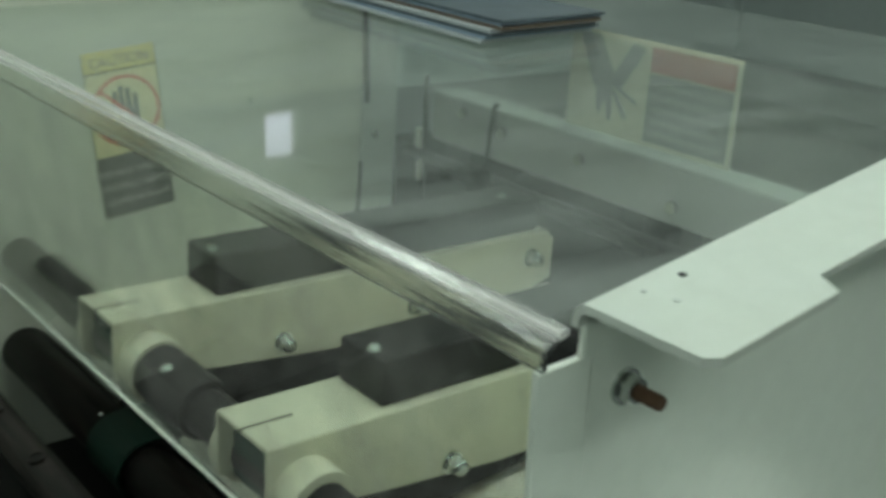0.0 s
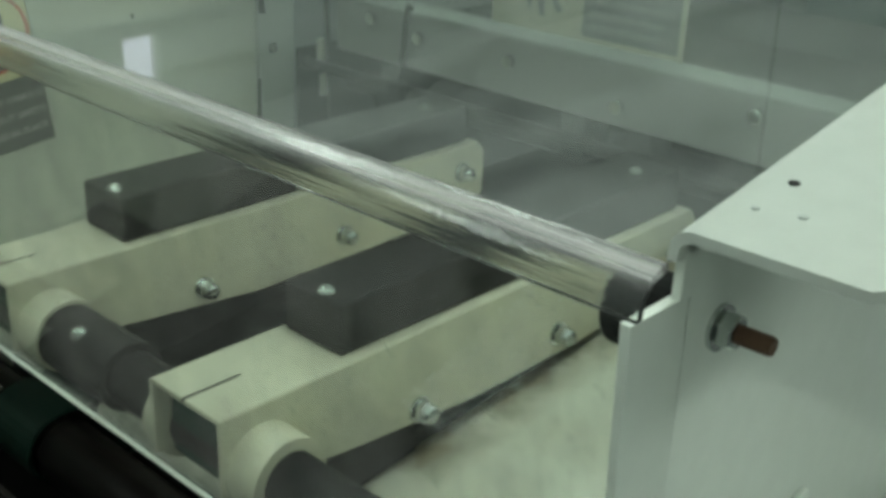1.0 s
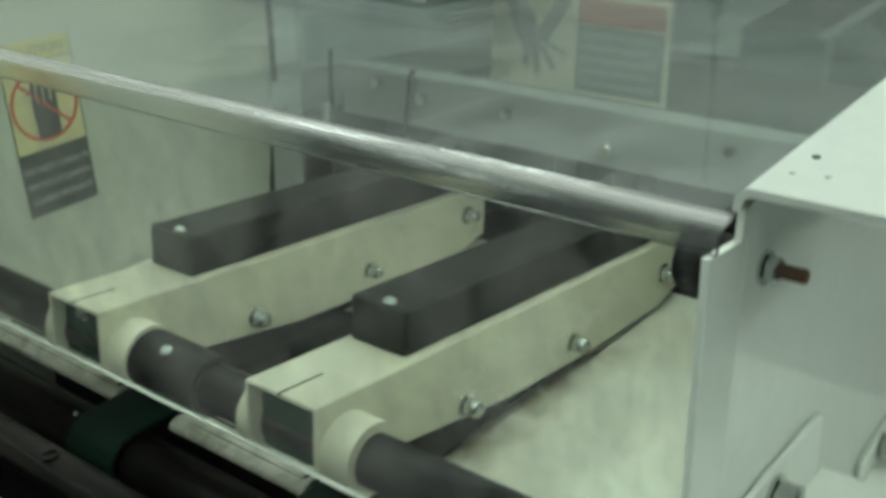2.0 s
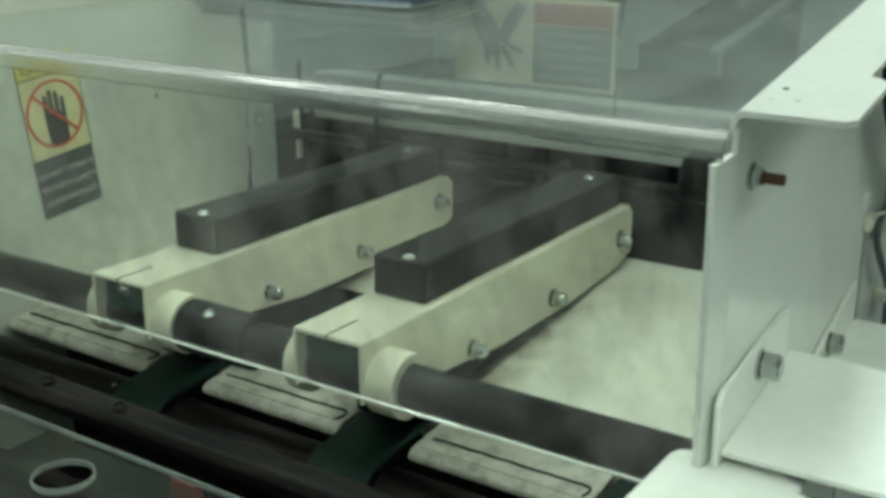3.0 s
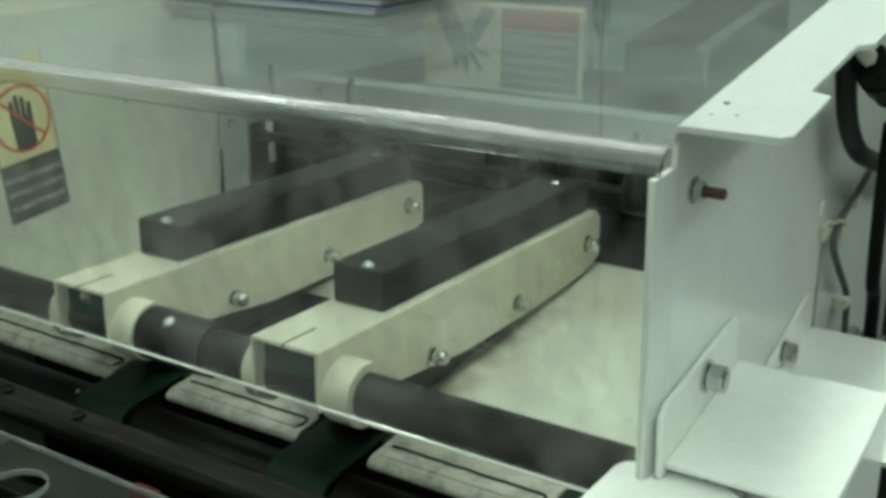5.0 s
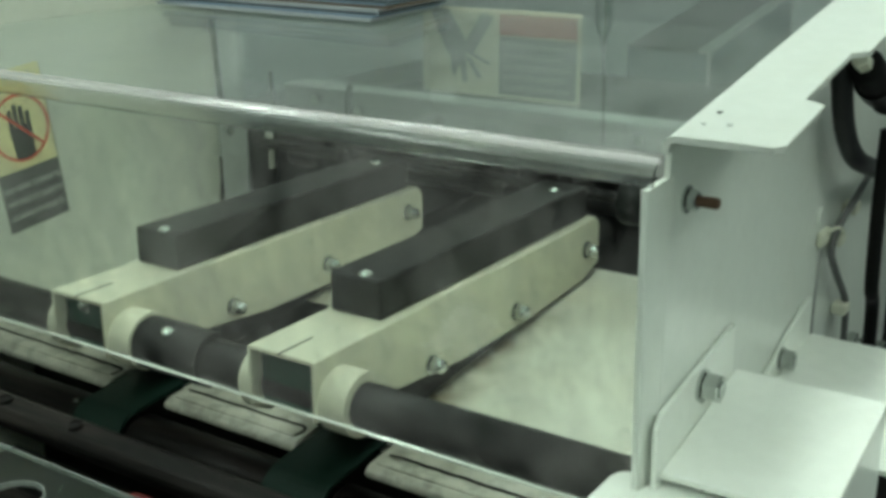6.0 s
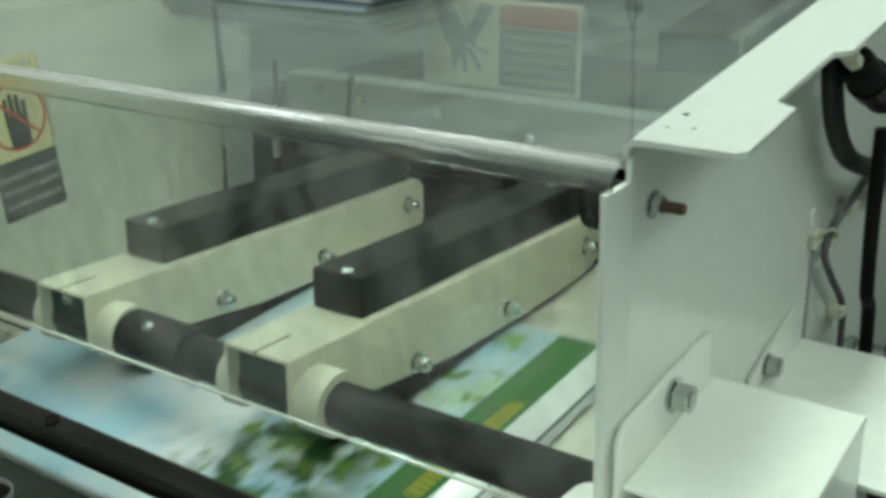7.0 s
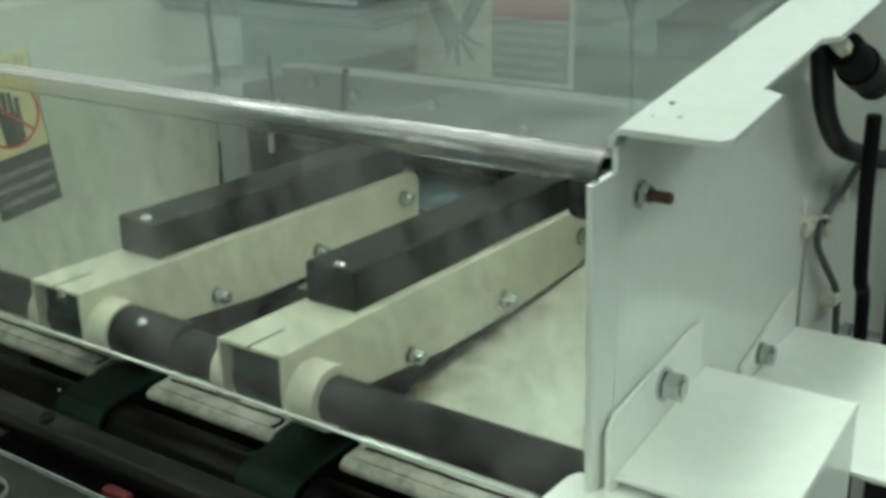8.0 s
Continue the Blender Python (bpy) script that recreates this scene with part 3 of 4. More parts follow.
# ---- front rail and lower guard ----
def build_front():
    rail = thing("cross_rail", (-0.92, 0.335, 0.76), "dark steel cross rail with drilled holes", "rail")
    part("bar", prism([(0.330, 0.768), (0.364, 0.776), (0.368, 0.790), (0.357, 0.797), (0.334, 0.793), (0.326, 0.782)], "x", -1.485, -0.36, 0.003), RAIL_STEEL, rail)
    for x in (-1.373, -1.250, -1.127, -1.004):
        part("hole", ring((x, 0.3455, 0.793), (x, 0.3445, 0.7985), 0.0088, 0.0072, 16), RAIL_STEEL, rail)
        part("hole_core", rod((x, 0.3455, 0.790), (x, 0.345, 0.7974), 0.0070, segments=14), BLACK_RUBBER, rail)
    part("lower_bar", box(-1.485, -0.36, 0.300, 0.325, 0.668, 0.700, 0.004), RAIL_STEEL, rail)
    # clear lower guard with a finger hole
    guard = thing("lower_guard", (-0.92, 0.10, 0.79), "clear acrylic lower guard with a round finger hole", "guard")
    bm = bmesh.new()
    cx, cy, r, n = -0.925, 0.205, 0.030, 32
    zt = 0.80
    ring_v = [bm.verts.new((cx + r * math.cos(2 * math.pi * k / n), cy + r * math.sin(2 * math.pi * k / n), zt)) for k in range(n)]
    outer = []
    for k in range(n):
        c, s = math.cos(2 * math.pi * k / n), math.sin(2 * math.pi * k / n)
        f = 0.062 / max(abs(c), abs(s))
        outer.append(bm.verts.new((cx + f * c, cy + f * s, zt)))
    for k in range(n):
        bm.faces.new((ring_v[k], ring_v[(k + 1) % n], outer[(k + 1) % n], outer[k]))
    for xa, xb, ya, yb in ((-1.48, cx - 0.062, -0.10, cy + 0.062), (cx + 0.062, -0.50, -0.10, cy + 0.062), (cx - 0.062, cx + 0.062, -0.10, cy - 0.062)):
        q = [bm.verts.new(p + (zt,)) for p in ((xa, ya), (xb, ya), (xb, yb), (xa, yb))]
        bm.faces.new(q)
    ext = bmesh.ops.extrude_face_region(bm, geom=bm.faces[:])
    bmesh.ops.translate(bm, vec=(0, 0, -0.005), verts=[v for v in ext["geom"] if isinstance(v, bmesh.types.BMVert)])
    sheet = part("acrylic_sheet", bm, CLEAR_LOWER, guard)
    sheet.visible_shadow = False
    part("bright_edge", box(-1.48, -0.50, 0.2672, 0.2688, 0.7955, 0.8005), RIM_DULL, guard, "dull sawn front edge")
    part("hole_rim", ring((cx, cy, 0.7945), (cx, cy, 0.8008), r + 0.0004, r - 0.0006), RIM_DULL, guard, "bright rim of the finger hole")
    # dark machine inside below the rollers
    inner = thing("machine_base", (-0.92, 0.1, 0.0), "near-black machine base below the feed table", "machine base")
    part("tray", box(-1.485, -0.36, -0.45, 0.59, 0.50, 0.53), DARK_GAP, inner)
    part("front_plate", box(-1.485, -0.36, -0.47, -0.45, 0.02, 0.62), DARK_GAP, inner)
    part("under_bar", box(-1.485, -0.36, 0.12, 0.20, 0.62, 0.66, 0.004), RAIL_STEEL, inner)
    part("red_stop", box(-0.975, -0.935, 0.382, 0.396, 0.531, 0.700, 0.003), DULL_RED, inner, "dull red stop post")


# ---- presser arms and shaft ----
SHAFT = (0.505, 0.832)


def build_arm(dx, with_screw):
    xa, xb = -0.852 + dx, -0.757 + dx
    arm = thing("presser_arm", (-0.805 + dx, 0.8, 0.765), "cream sheet-metal presser arm with a long black cover on top", "presser arm", "presser arms")
    prof = [(0.465, 0.886), (1.138, 0.886), (1.150, 0.874), (1.150, 0.812), (1.10, 0.797), (0.92, 0.786), (0.76, 0.786), (0.60, 0.800), (0.55, 0.806), (0.465, 0.815)]
    t = 0.004
    side_l = prism(prof, "x", xa, xa + t, 0.0012)
    side_r = prism(prof, "x", xb - t, xb, 0.0012)
    top = box(xa + 0.001, xb - 0.001, 0.4655, 1.140, 0.8815, 0.8868, 0.0015)
    part("channel", merged(side_l, side_r, top), PAINT_CREAM, arm)
    part("end_cap", box(xa + t, xb - t, 0.481, 0.497, 0.812, 0.8812, 0.003), GREEN_CAP, arm, "dark green end cap in the arm's mouth")
    part("slot", box(-0.8058 + dx, -0.8032 + dx, 0.4648, 0.522, 0.884, 0.88725), BLACK_RUBBER, arm, "narrow dark slot")
    # long black cover
    cx0, cx1 = -0.843 + dx, -0.768 + dx
    cover = part("cover", box(cx0, cx1, 0.600, 1.125, 0.8872, 0.937, 0.004, 3), BLACK_BLOCK, arm, "long black cover block")
    for y in (0.611, 1.075):
        part("cover_screw", dome((-0.798 + dx, y, 0.9365), (0, 0, 1), 0.009, 0.006), ZINC, cover, smooth=True)
    # inner black strip and pressing runner
    part("runner", prism([(0.56, 0.800), (1.16, 0.820), (1.165, tz(1.165) + 0.004), (1.10, tz(1.10) + 0.003), (0.62, tz(0.62) + 0.006), (0.56, 0.752)], "x", xa + 0.012, xb - 0.010, 0.003), BLACK_RUBBER, arm, "black rubber runner under the arm")
    lift = 0.006 if with_screw else -0.002
    for y, z in ((0.687, 0.808), (0.894, 0.813), (1.106, 0.845)):
        button_screw(arm, (xb, y, z + lift), (1, 0, 0), 0.0098, 0.011)
    # bosses on the shaft
    y, z = SHAFT
    part("boss", ring((xb, y, z), (xb + 0.036, y, z), 0.037, 0.0265, 36, 0.003), PAINT_CREAM, arm, smooth=False)
    part("boss", ring((xa - 0.020, y, z), (xa, y, z), 0.037, 0.0265, 36, 0.003), PAINT_CREAM, arm)
    if with_screw:
        button_screw(arm, (-0.809 + dx, 0.481, 0.869), (0, -1, 0), 0.0075)
    return arm


def build_shaft():
    y, z = SHAFT
    shaft = thing("cross_shaft", (-0.92, y, z - 0.026), "black steel cross shaft through the presser arms", "shaft")
    part("bar", rod((-1.488, y, z), (-0.345, y, z), 0.026, segments=40), BLACK_STEEL, shaft, smooth=True)
    collar = part("clamp_collar", ring((-1.052, y, z), (-0.945, y, z), 0.0335, 0.0262, 36, 0.002), BLACK_BLOCK, shaft, "black clamp collar with a bright screw")
    part("set_screw", dome((-1.003, y - 0.0175, z + 0.0285), (0, -0.52, 0.85), 0.0085, 0.006), ZINC, collar, smooth=True)


# ---- side frames ----
def build_right_frame():
    frame_thing = thing("side_frame", (-0.34, 0.9, 0.0), "white-painted sheet-metal machine side frame with a folded top flange", "side frame", "machine side frames")
    xp, t = -0.350, 0.005

    def top(y):
        return 1.190 + 0.165 * (y - 0.41)

    # main wall, and its front strip folded slightly inwards
    wall = [(0.420, 0.02), (1.75, 0.02), (1.75, top(1.75) - 0.012), (0.412, top(0.412) - 0.012), (0.412, 1.154), (0.420, 1.154)]
    part("wall_sheet", prism(wall, "x", xp - t, xp, 0.0008), PAINT_WHITE, frame_thing)
    bm = bmesh.new()
    front = [(-0.3565, 0.386, 1.149), (-0.350, 0.4185, 1.1555), (-0.350, 0.445, 0.02), (-0.3565, 0.432, 0.02)]
    a = [bm.verts.new(p) for p in front]
    b = [bm.verts.new((p[0] - 0.0055, p[1] + 0.001, p[2])) for p in front]
    bm.faces.new(a)
    bm.faces.new(list(reversed(b)))
    for i in range(4):
        j = (i + 1) % 4
        bm.faces.new((a[j], a[i], b[i], b[j]))
    part("front_strip", bevel(bm, 0.001, 1), PAINT_WHITE, frame_thing)
    # folded flange with a rounded bend, cut back along its outer edge
    out = [(0.405, -0.266), (0.412, -0.259), (0.503, -0.259), (0.512, -0.277), (0.640, -0.277), (0.650, -0.264), (1.75, -0.264)]
    ys = [0.405, 0.412, 0.503, 0.512, 0.640, 0.650, 1.0, 1.4, 1.75]

    def outer_x(y):
        for (ya, xa), (yb, xb) in zip(out, out[1:]):
            if ya <= y <= yb:
                return xa + (xb - xa) * (y - ya) / (yb - ya)
        return out[-1][1]

    bm = bmesh.new()
    R = 0.011
    rows = []
    for y in ys:
        z = top(y)
        prof = [(xp, z - R - 0.004)]
        for k in range(7):
            a = radians(180 - 90 * k / 6)
            prof.append((xp + R + R * math.cos(a), z - R + R * math.sin(a)))
        prof.append((outer_x(y), z))
        prof.append((outer_x(y), z - t))
        for k in range(7):
            a = radians(90 + 90 * k / 6)
            prof.append((xp + R + (R - t) * math.cos(a), z - R + (R - t) * math.sin(a)))
        prof.append((xp + t, z - R - 0.004))
        rows.append([bm.verts.new((x, y, zz)) for x, zz in prof])
    for p, q in zip(rows, rows[1:]):
        for i in range(len(p)):
            j = (i + 1) % len(p)
            bm.faces.new((p[i], p[j], q[j], q[i]))
    bm.faces.new(rows[0])
    bm.faces.new(list(reversed(rows[-1])))
    for v in bm.verts:
        v.co.x -= t
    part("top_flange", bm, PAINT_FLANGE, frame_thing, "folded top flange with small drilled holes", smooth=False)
    for x, y, r in ((-0.333, 0.464, 0.0026), (-0.335, 0.436, 0.0018), (-0.316, 0.440, 0.0022)):
        z = top(y)
        part("drilled_hole", rod((x, y, z - 0.003), (x, y, z + 0.0006), r, segments=12), BLACK_STEEL if r > 0.0025 else PAINT_STRIP, frame_thing)
    # threaded stud with nut and washer
    y, z = 0.449, 1.130
    part("washer", ring((xp, y, z), (xp + 0.002, y, z), 0.0115, 0.004, 24), ZINC, frame_thing)
    nut = part("nut", hex_head((xp + 0.002, y, z), (1, 0, 0), 0.016, 0.008), ZINC, frame_thing, "zinc-plated hexagon nut")
    bm = merged(rod((xp, y, z), (xp + 0.027, y, z), 0.0042, segments=16), *[ring((xp + 0.0102 + 0.0016 * k, y, z), (xp + 0.0109 + 0.0016 * k, y, z), 0.0047, 0.003, 16) for k in range(10)])
    part("stud", bm, RUST, nut, "rusty threaded stud")
    part("plug", rod((xp, 0.853, 1.02), (xp + 0.003, 0.853, 1.02), 0.010, segments=20), PAINT_WHITE, frame_thing)
    return top


def build_brackets():
    xp = -0.350
    # near bracket: a sloping shelf with an upright tab
    b1 = thing("mounting_bracket", (-0.28, 0.50, 0.6), "white-painted angle bracket bolted to the side frame", "bracket", "mounting brackets")
    tab = [(0.408, 0.84), (0.403, 0.948), (0.413, 0.959), (0.560, 0.982), (0.578, 0.983), (0.588, 0.84)]
    part("tab", prism(tab, "x", xp + 0.001, xp + 0.006, 0.0015), PAINT_BRACKET, b1)
    part("shelf", prism([(0.414, 0.906), (0.588, 0.936), (0.588, 0.930), (0.414, 0.900)], "x", xp + 0.006, -0.206, 0.0015), PAINT_BRACKET, b1)
    part("outer_cheek", prism([(0.416, 0.60), (0.416, 0.899), (0.586, 0.929), (0.586, 0.60)], "x", -0.212, -0.2065, 0.001), PAINT_BRACKET, b1)
    part("washer", ring((xp + 0.006, 0.499, 0.952), (xp + 0.009, 0.499, 0.952), 0.0150, 0.005, 28), ZINC, b1)
    bolt = part("hex_bolt", hex_head((xp + 0.009, 0.499, 0.952), (1, 0, 0), 0.023, 0.015), ZINC, b1, "zinc-plated hexagon bolt with washer")
    part("bolt_end", rod((xp + 0.024, 0.499, 0.952), (xp + 0.0252, 0.499, 0.952), 0.0075, segments=16), ZINC, bolt)
    # far bracket, a little lower
    b2 = thing("mounting_bracket", (-0.28, 0.72, 0.6), "white-painted angle bracket with a slanted tab", "bracket", "mounting brackets")
    tab = [(0.690, 0.80), (0.690, 0.893), (0.818, 0.932), (0.836, 0.932), (0.846, 0.80)]
    part("tab", prism(tab, "x", xp + 0.001, xp + 0.006, 0.0015), PAINT_BRACKET, b2)
    part("shelf", prism([(0.596, 0.866), (0.842, 0.886), (0.842, 0.880), (0.596, 0.860)], "x", xp + 0.006, -0.17, 0.0015), PAINT_BRACKET, b2)
    part("washer", ring((xp + 0.006, 0.732, 0.894), (xp + 0.008, 0.732, 0.894), 0.0125, 0.005, 28), ZINC, b2)
    bolt = part("hex_bolt", hex_head((xp + 0.008, 0.732, 0.894), (1, 0, 0), 0.020, 0.013), ZINC, b2, "zinc-plated hexagon bolt")
    part("bolt_end", rod((xp + 0.021, 0.732, 0.894), (xp + 0.0218, 0.732, 0.894), 0.006, segments=16), ZINC, bolt)
    # rounded white cover in front of the brackets
    cover = thing("shaft_end_cover", (-0.29, 0.32, 0.6), "white rounded cover over the shaft end", "cover")
    pts = [(-0.388, 0.20), (-0.190, 0.20), (-0.190, 0.405), (-0.232, 0.405), (-0.275, 0.405), (-0.275, 0.429), (-0.372, 0.429), (-0.384, 0.424), (-0.388, 0.412)]
    part("shell", prism(pts, "z", 0.62, 0.893, 0.005, 3), PAINT_BRACKET, cover)
    part("dark_gap", box(-0.272, -0.215, 0.4075, 0.4125, 0.62, 0.888), BLACK_STEEL, cover)
    part("lug", prism([(-0.300, 0.4295), (-0.276, 0.4295), (-0.276, 0.4125)], "z", 0.8932, 0.896), GREY_METAL, cover)


def build_left_frame():
    fr = thing("side_frame", (-1.50, 0.75, 0.0), "cream-white painted machine side frame", "side frame", "machine side frames")
    part("wall_sheet", box(-1.520, -1.490, -0.40, 1.080, 0.02, 1.345, 0.003), PAINT_SIDE, fr)
    part("end_strip", box(-1.512, -1.487, 1.084, 1.150, 0.02, 1.34, 0.002), PAINT_STRIP, fr, "pale metal end strip")
    part("seam", box(-1.4905, -1.4885, 1.0795, 1.0845, 0.75, 0.90), BLACK_RUBBER, fr)
    part("seam_gasket", prism([(1.084, 1.0), (1.093, 1.0), (1.082, 1.150), (1.073, 1.150)], "x", -1.4895, -1.4850), DARK_GAP, fr)
    # black wedge beside the end strip, widest at its foot
    part("dark_wedge", prism([(1.072, 0.80), (1.083, 0.80), (1.083, 0.90)], "x", -1.4898, -1.4885), BLACK_RUBBER, fr)
    button_screw(fr, (-1.487, 1.107, 0.945), (1, 0, 0), 0.006)
    part("paint_chip", box(-1.4902, -1.4894, 0.868, 0.871, 1.018, 1.026), BLACK_RUBBER, fr)


# ---- guard over the arms ----
def build_guard():
    guard = thing("acrylic_guard", (-0.92, 0.75, 0.838), "bent clear acrylic guard, dusty and smeared", "guard")
    y_top, z_top = 0.384, 1.168
    y_low, z_low = 0.437, 0.842
    slope = 0.02
    t = 0.004
    x0, x1 = -1.486, -0.362
    # bend: a rounded solid bar of acrylic, round which both panes run
    R = 0.019
    pts_o, pts_i = [], []
    cy, cz = y_top + R, z_top + 0.006 - R
    for k in range(25):
        a = radians(188 - (188 - 91) * k / 24)
        pts_o.append((cy + R * math.cos(a), cz + R * math.sin(a)))
        pts_i.append((cy + (R - t) * math.cos(a), cz + (R - t) * math.sin(a)))
    part("bend", prism(pts_o + list(reversed(pts_i)), "x", x0, -0.3525), BEND_GLASS, guard, "rounded bend with bright streaks and a painted pale sheen", smooth=False).visible_shadow = False
    ya, za = pts_o[0]
    yb, zb = pts_o[-1]
    front = [(ya, za), (y_low, z_low), (y_low + t, z_low + 0.0005), pts_i[0]]
    part("front_pane", prism(front, "x", x0, x1), CLEAR_FRONT, guard, "smeared front pane").visible_shadow = False
    zr = zb + slope * (1.131 - yb)
    zback = zb + slope * (1.50 - yb)
    top = [(yb, zb), (1.50, zback), (1.50, zback - t), pts_i[-1]]
    part("top_pane", prism(top, "x", x0, x1), CLEAR_TOP, guard, "dusty top pane").visible_shadow = False
    # pale strip drawing the bright line of the pane's lower edge
    part("lower_edge", prism([(y_low - 0.0002, z_low - 0.0022), (y_low + t, z_low - 0.0018), (y_low + t, z_low - 0.0002), (y_low - 0.0002, z_low - 0.0004)], "x", x0, x1), EDGE_GLOW, guard, "pale strip along the lower edge")
    part("spacer", rod((-0.406, 0.456, 1.121), (-0.3556, 0.456, 1.121), 0.021, segments=28, width=0.003), BLACK_RUBBER, guard, "black rubber end spacer")
    # rear guard with the crush label
    rear = thing("rear_guard", (-0.92, 1.137, 1.04), "clear upright acrylic rear guard", "guard")
    part("acrylic_sheet", box(x0, -0.365, 1.135, 1.139, 1.035, zr - t - 0.001), CLEAR_REAR, rear).visible_shadow = False
    sign = thing("crush_warning_label", (-0.93, 1.13, 1.055), "faded crush-warning label with two pictogram fields", "warning label")
    part("backing", box(-1.073, -0.790, 1.1325, 1.1340, 1.055, 1.190), LABEL_BACK, sign)
    part("text_field", box(-0.930, -0.797, 1.1312, 1.1324, 1.061, 1.150), LABEL_GREY, sign)
    part("red_band", box(-0.930, -0.797, 1.1312, 1.1324, 1.152, 1.184), node_mat("faded red print", (0.42, 0.19, 0.17), 0.5, grain=0.03, bump=0), sign, "faded red heading band")
    for k in range(5):
        z = 1.137 - 0.016 * k
        part("text_bar", box(-0.922, -0.806 - 0.012 * (k % 2), 1.1300, 1.1311, z - 0.0035, z + 0.0035), node_mat("dull text", (0.33, 0.34, 0.33), 0.5, grain=0.02, bump=0), sign)
    # pictogram: two slanting limbs and spread stubs, plain shapes
    bm = merged(prism([(-1.058, 1.186), (-1.022, 1.186), (-0.984, 1.128), (-1.002, 1.103), (-1.028, 1.120)], "y", 1.1312, 1.1324),
                prism([(-0.962, 1.184), (-0.940, 1.178), (-0.980, 1.116), (-0.998, 1.128)], "y", 1.1306, 1.1318),
                prism([(-1.020, 1.118), (-1.000, 1.110), (-1.012, 1.080), (-1.018, 1.092)], "y", 1.1309, 1.1321),
                prism([(-1.004, 1.112), (-0.990, 1.112), (-0.988, 1.075), (-0.995, 1.075)], "y", 1.1303, 1.1315),
                prism([(-0.994, 1.118), (-0.982, 1.114), (-0.960, 1.085), (-0.968, 1.082)], "y", 1.1300, 1.1312),
                prism([(-0.990, 1.126), (-0.982, 1.118), (-0.946, 1.104), (-0.948, 1.110)], "y", 1.1297, 1.1309))
    part("pictogram", bm, LABEL_GREY, sign)


def build_warning_sign():
    x = -1.490
    sign = thing("safety_label", (x, 0.68, 0.86), "yellow and black safety label with a red prohibition ring", "warning label")
    # the label hangs a little askew on the side frame: y runs away from the viewer
    tilt = pose(x, 0.674, 0.963, 7.0, 0, 0)

    def flat(points, lift, depth=0.0008):
        bm = prism(points, "x", lift, lift + depth)
        bmesh.ops.transform(bm, matrix=tilt, verts=bm.verts)
        return bm

    w = 0.055
    part("yellow_field", flat([(-w, 0), (w, 0), (w, 0.122), (-w, 0.122)], 0.0004), LABEL_CREAM, sign)
    part("heading", flat([(-w, 0.122), (w, 0.122), (w, 0.152), (-w, 0.152)], 0.0005), LABEL_YELLOW, sign, "bright yellow heading strip")
    letters("CAUTION", 0.0200, tilt @ pose(0.0016, 0, 0.1295) @ pose(0, 0, 0, 90, 0, 90), LABEL_OLIVE, sign)
    part("rule", flat([(-w, 0.121), (w, 0.121), (w, 0.1228), (-w, 0.1228)], 0.0014), LABEL_BLACK, sign)
    part("edge_line", flat([(w - 0.0012, 0), (w, 0), (w, 0.152), (w - 0.0012, 0.152)], 0.0014), LABEL_BLACK, sign)
    part("edge_line", flat([(-w, 0), (-w + 0.0012, 0), (-w + 0.0012, 0.152), (-w, 0.152)], 0.0014), LABEL_BLACK, sign)
    part("text_field", flat([(-w, -0.092), (w, -0.092), (w, -0.0005), (-w, -0.0005)], 0.0004), LABEL_BLACK, sign, "black text field")
    glove = [(-0.017, 0.018), (-0.010, 0.013), (0.012, 0.013), (0.018, 0.020), (0.0195, 0.062), (0.020, 0.083), (0.0165, 0.0855), (0.0125, 0.0835), (0.0115, 0.064), (0.0095, 0.064), (0.0095, 0.093), (0.006, 0.0955), (0.002, 0.093),
             (0.0015, 0.065), (-0.0005, 0.065), (-0.001, 0.0975), (-0.0045, 0.0995), (-0.008, 0.097), (-0.0085, 0.065), (-0.0105, 0.065), (-0.011, 0.091), (-0.014, 0.0935), (-0.0175, 0.090), (-0.019, 0.060)]
    part("pictogram", flat(glove, 0.0014), LABEL_BLACK, sign)
    bm = ring((0.0016, 0, 0.062), (0.0024, 0, 0.062), 0.0515, 0.0475, 40)
    bmesh.ops.transform(bm, matrix=tilt, verts=bm.verts)
    bar = flat([(-0.0365, 0.0950), (-0.0335, 0.0980), (0.0365, 0.0290), (0.0335, 0.0260)], 0.0024)
    part("prohibition_ring", merged(bm, bar), LABEL_RED, sign, "red prohibition ring with slash")
    for k, line in enumerate(("DO NOT OPERATE", "WITHOUT SAFETY", "GUARD IN PLACE")):
        m = tilt @ pose(0.0016, 0, -0.030 - 0.022 * k) @ pose(0, 0, 0, 90, 0, 90)
        letters(line, 0.0122, m, LABEL_FADED, sign)


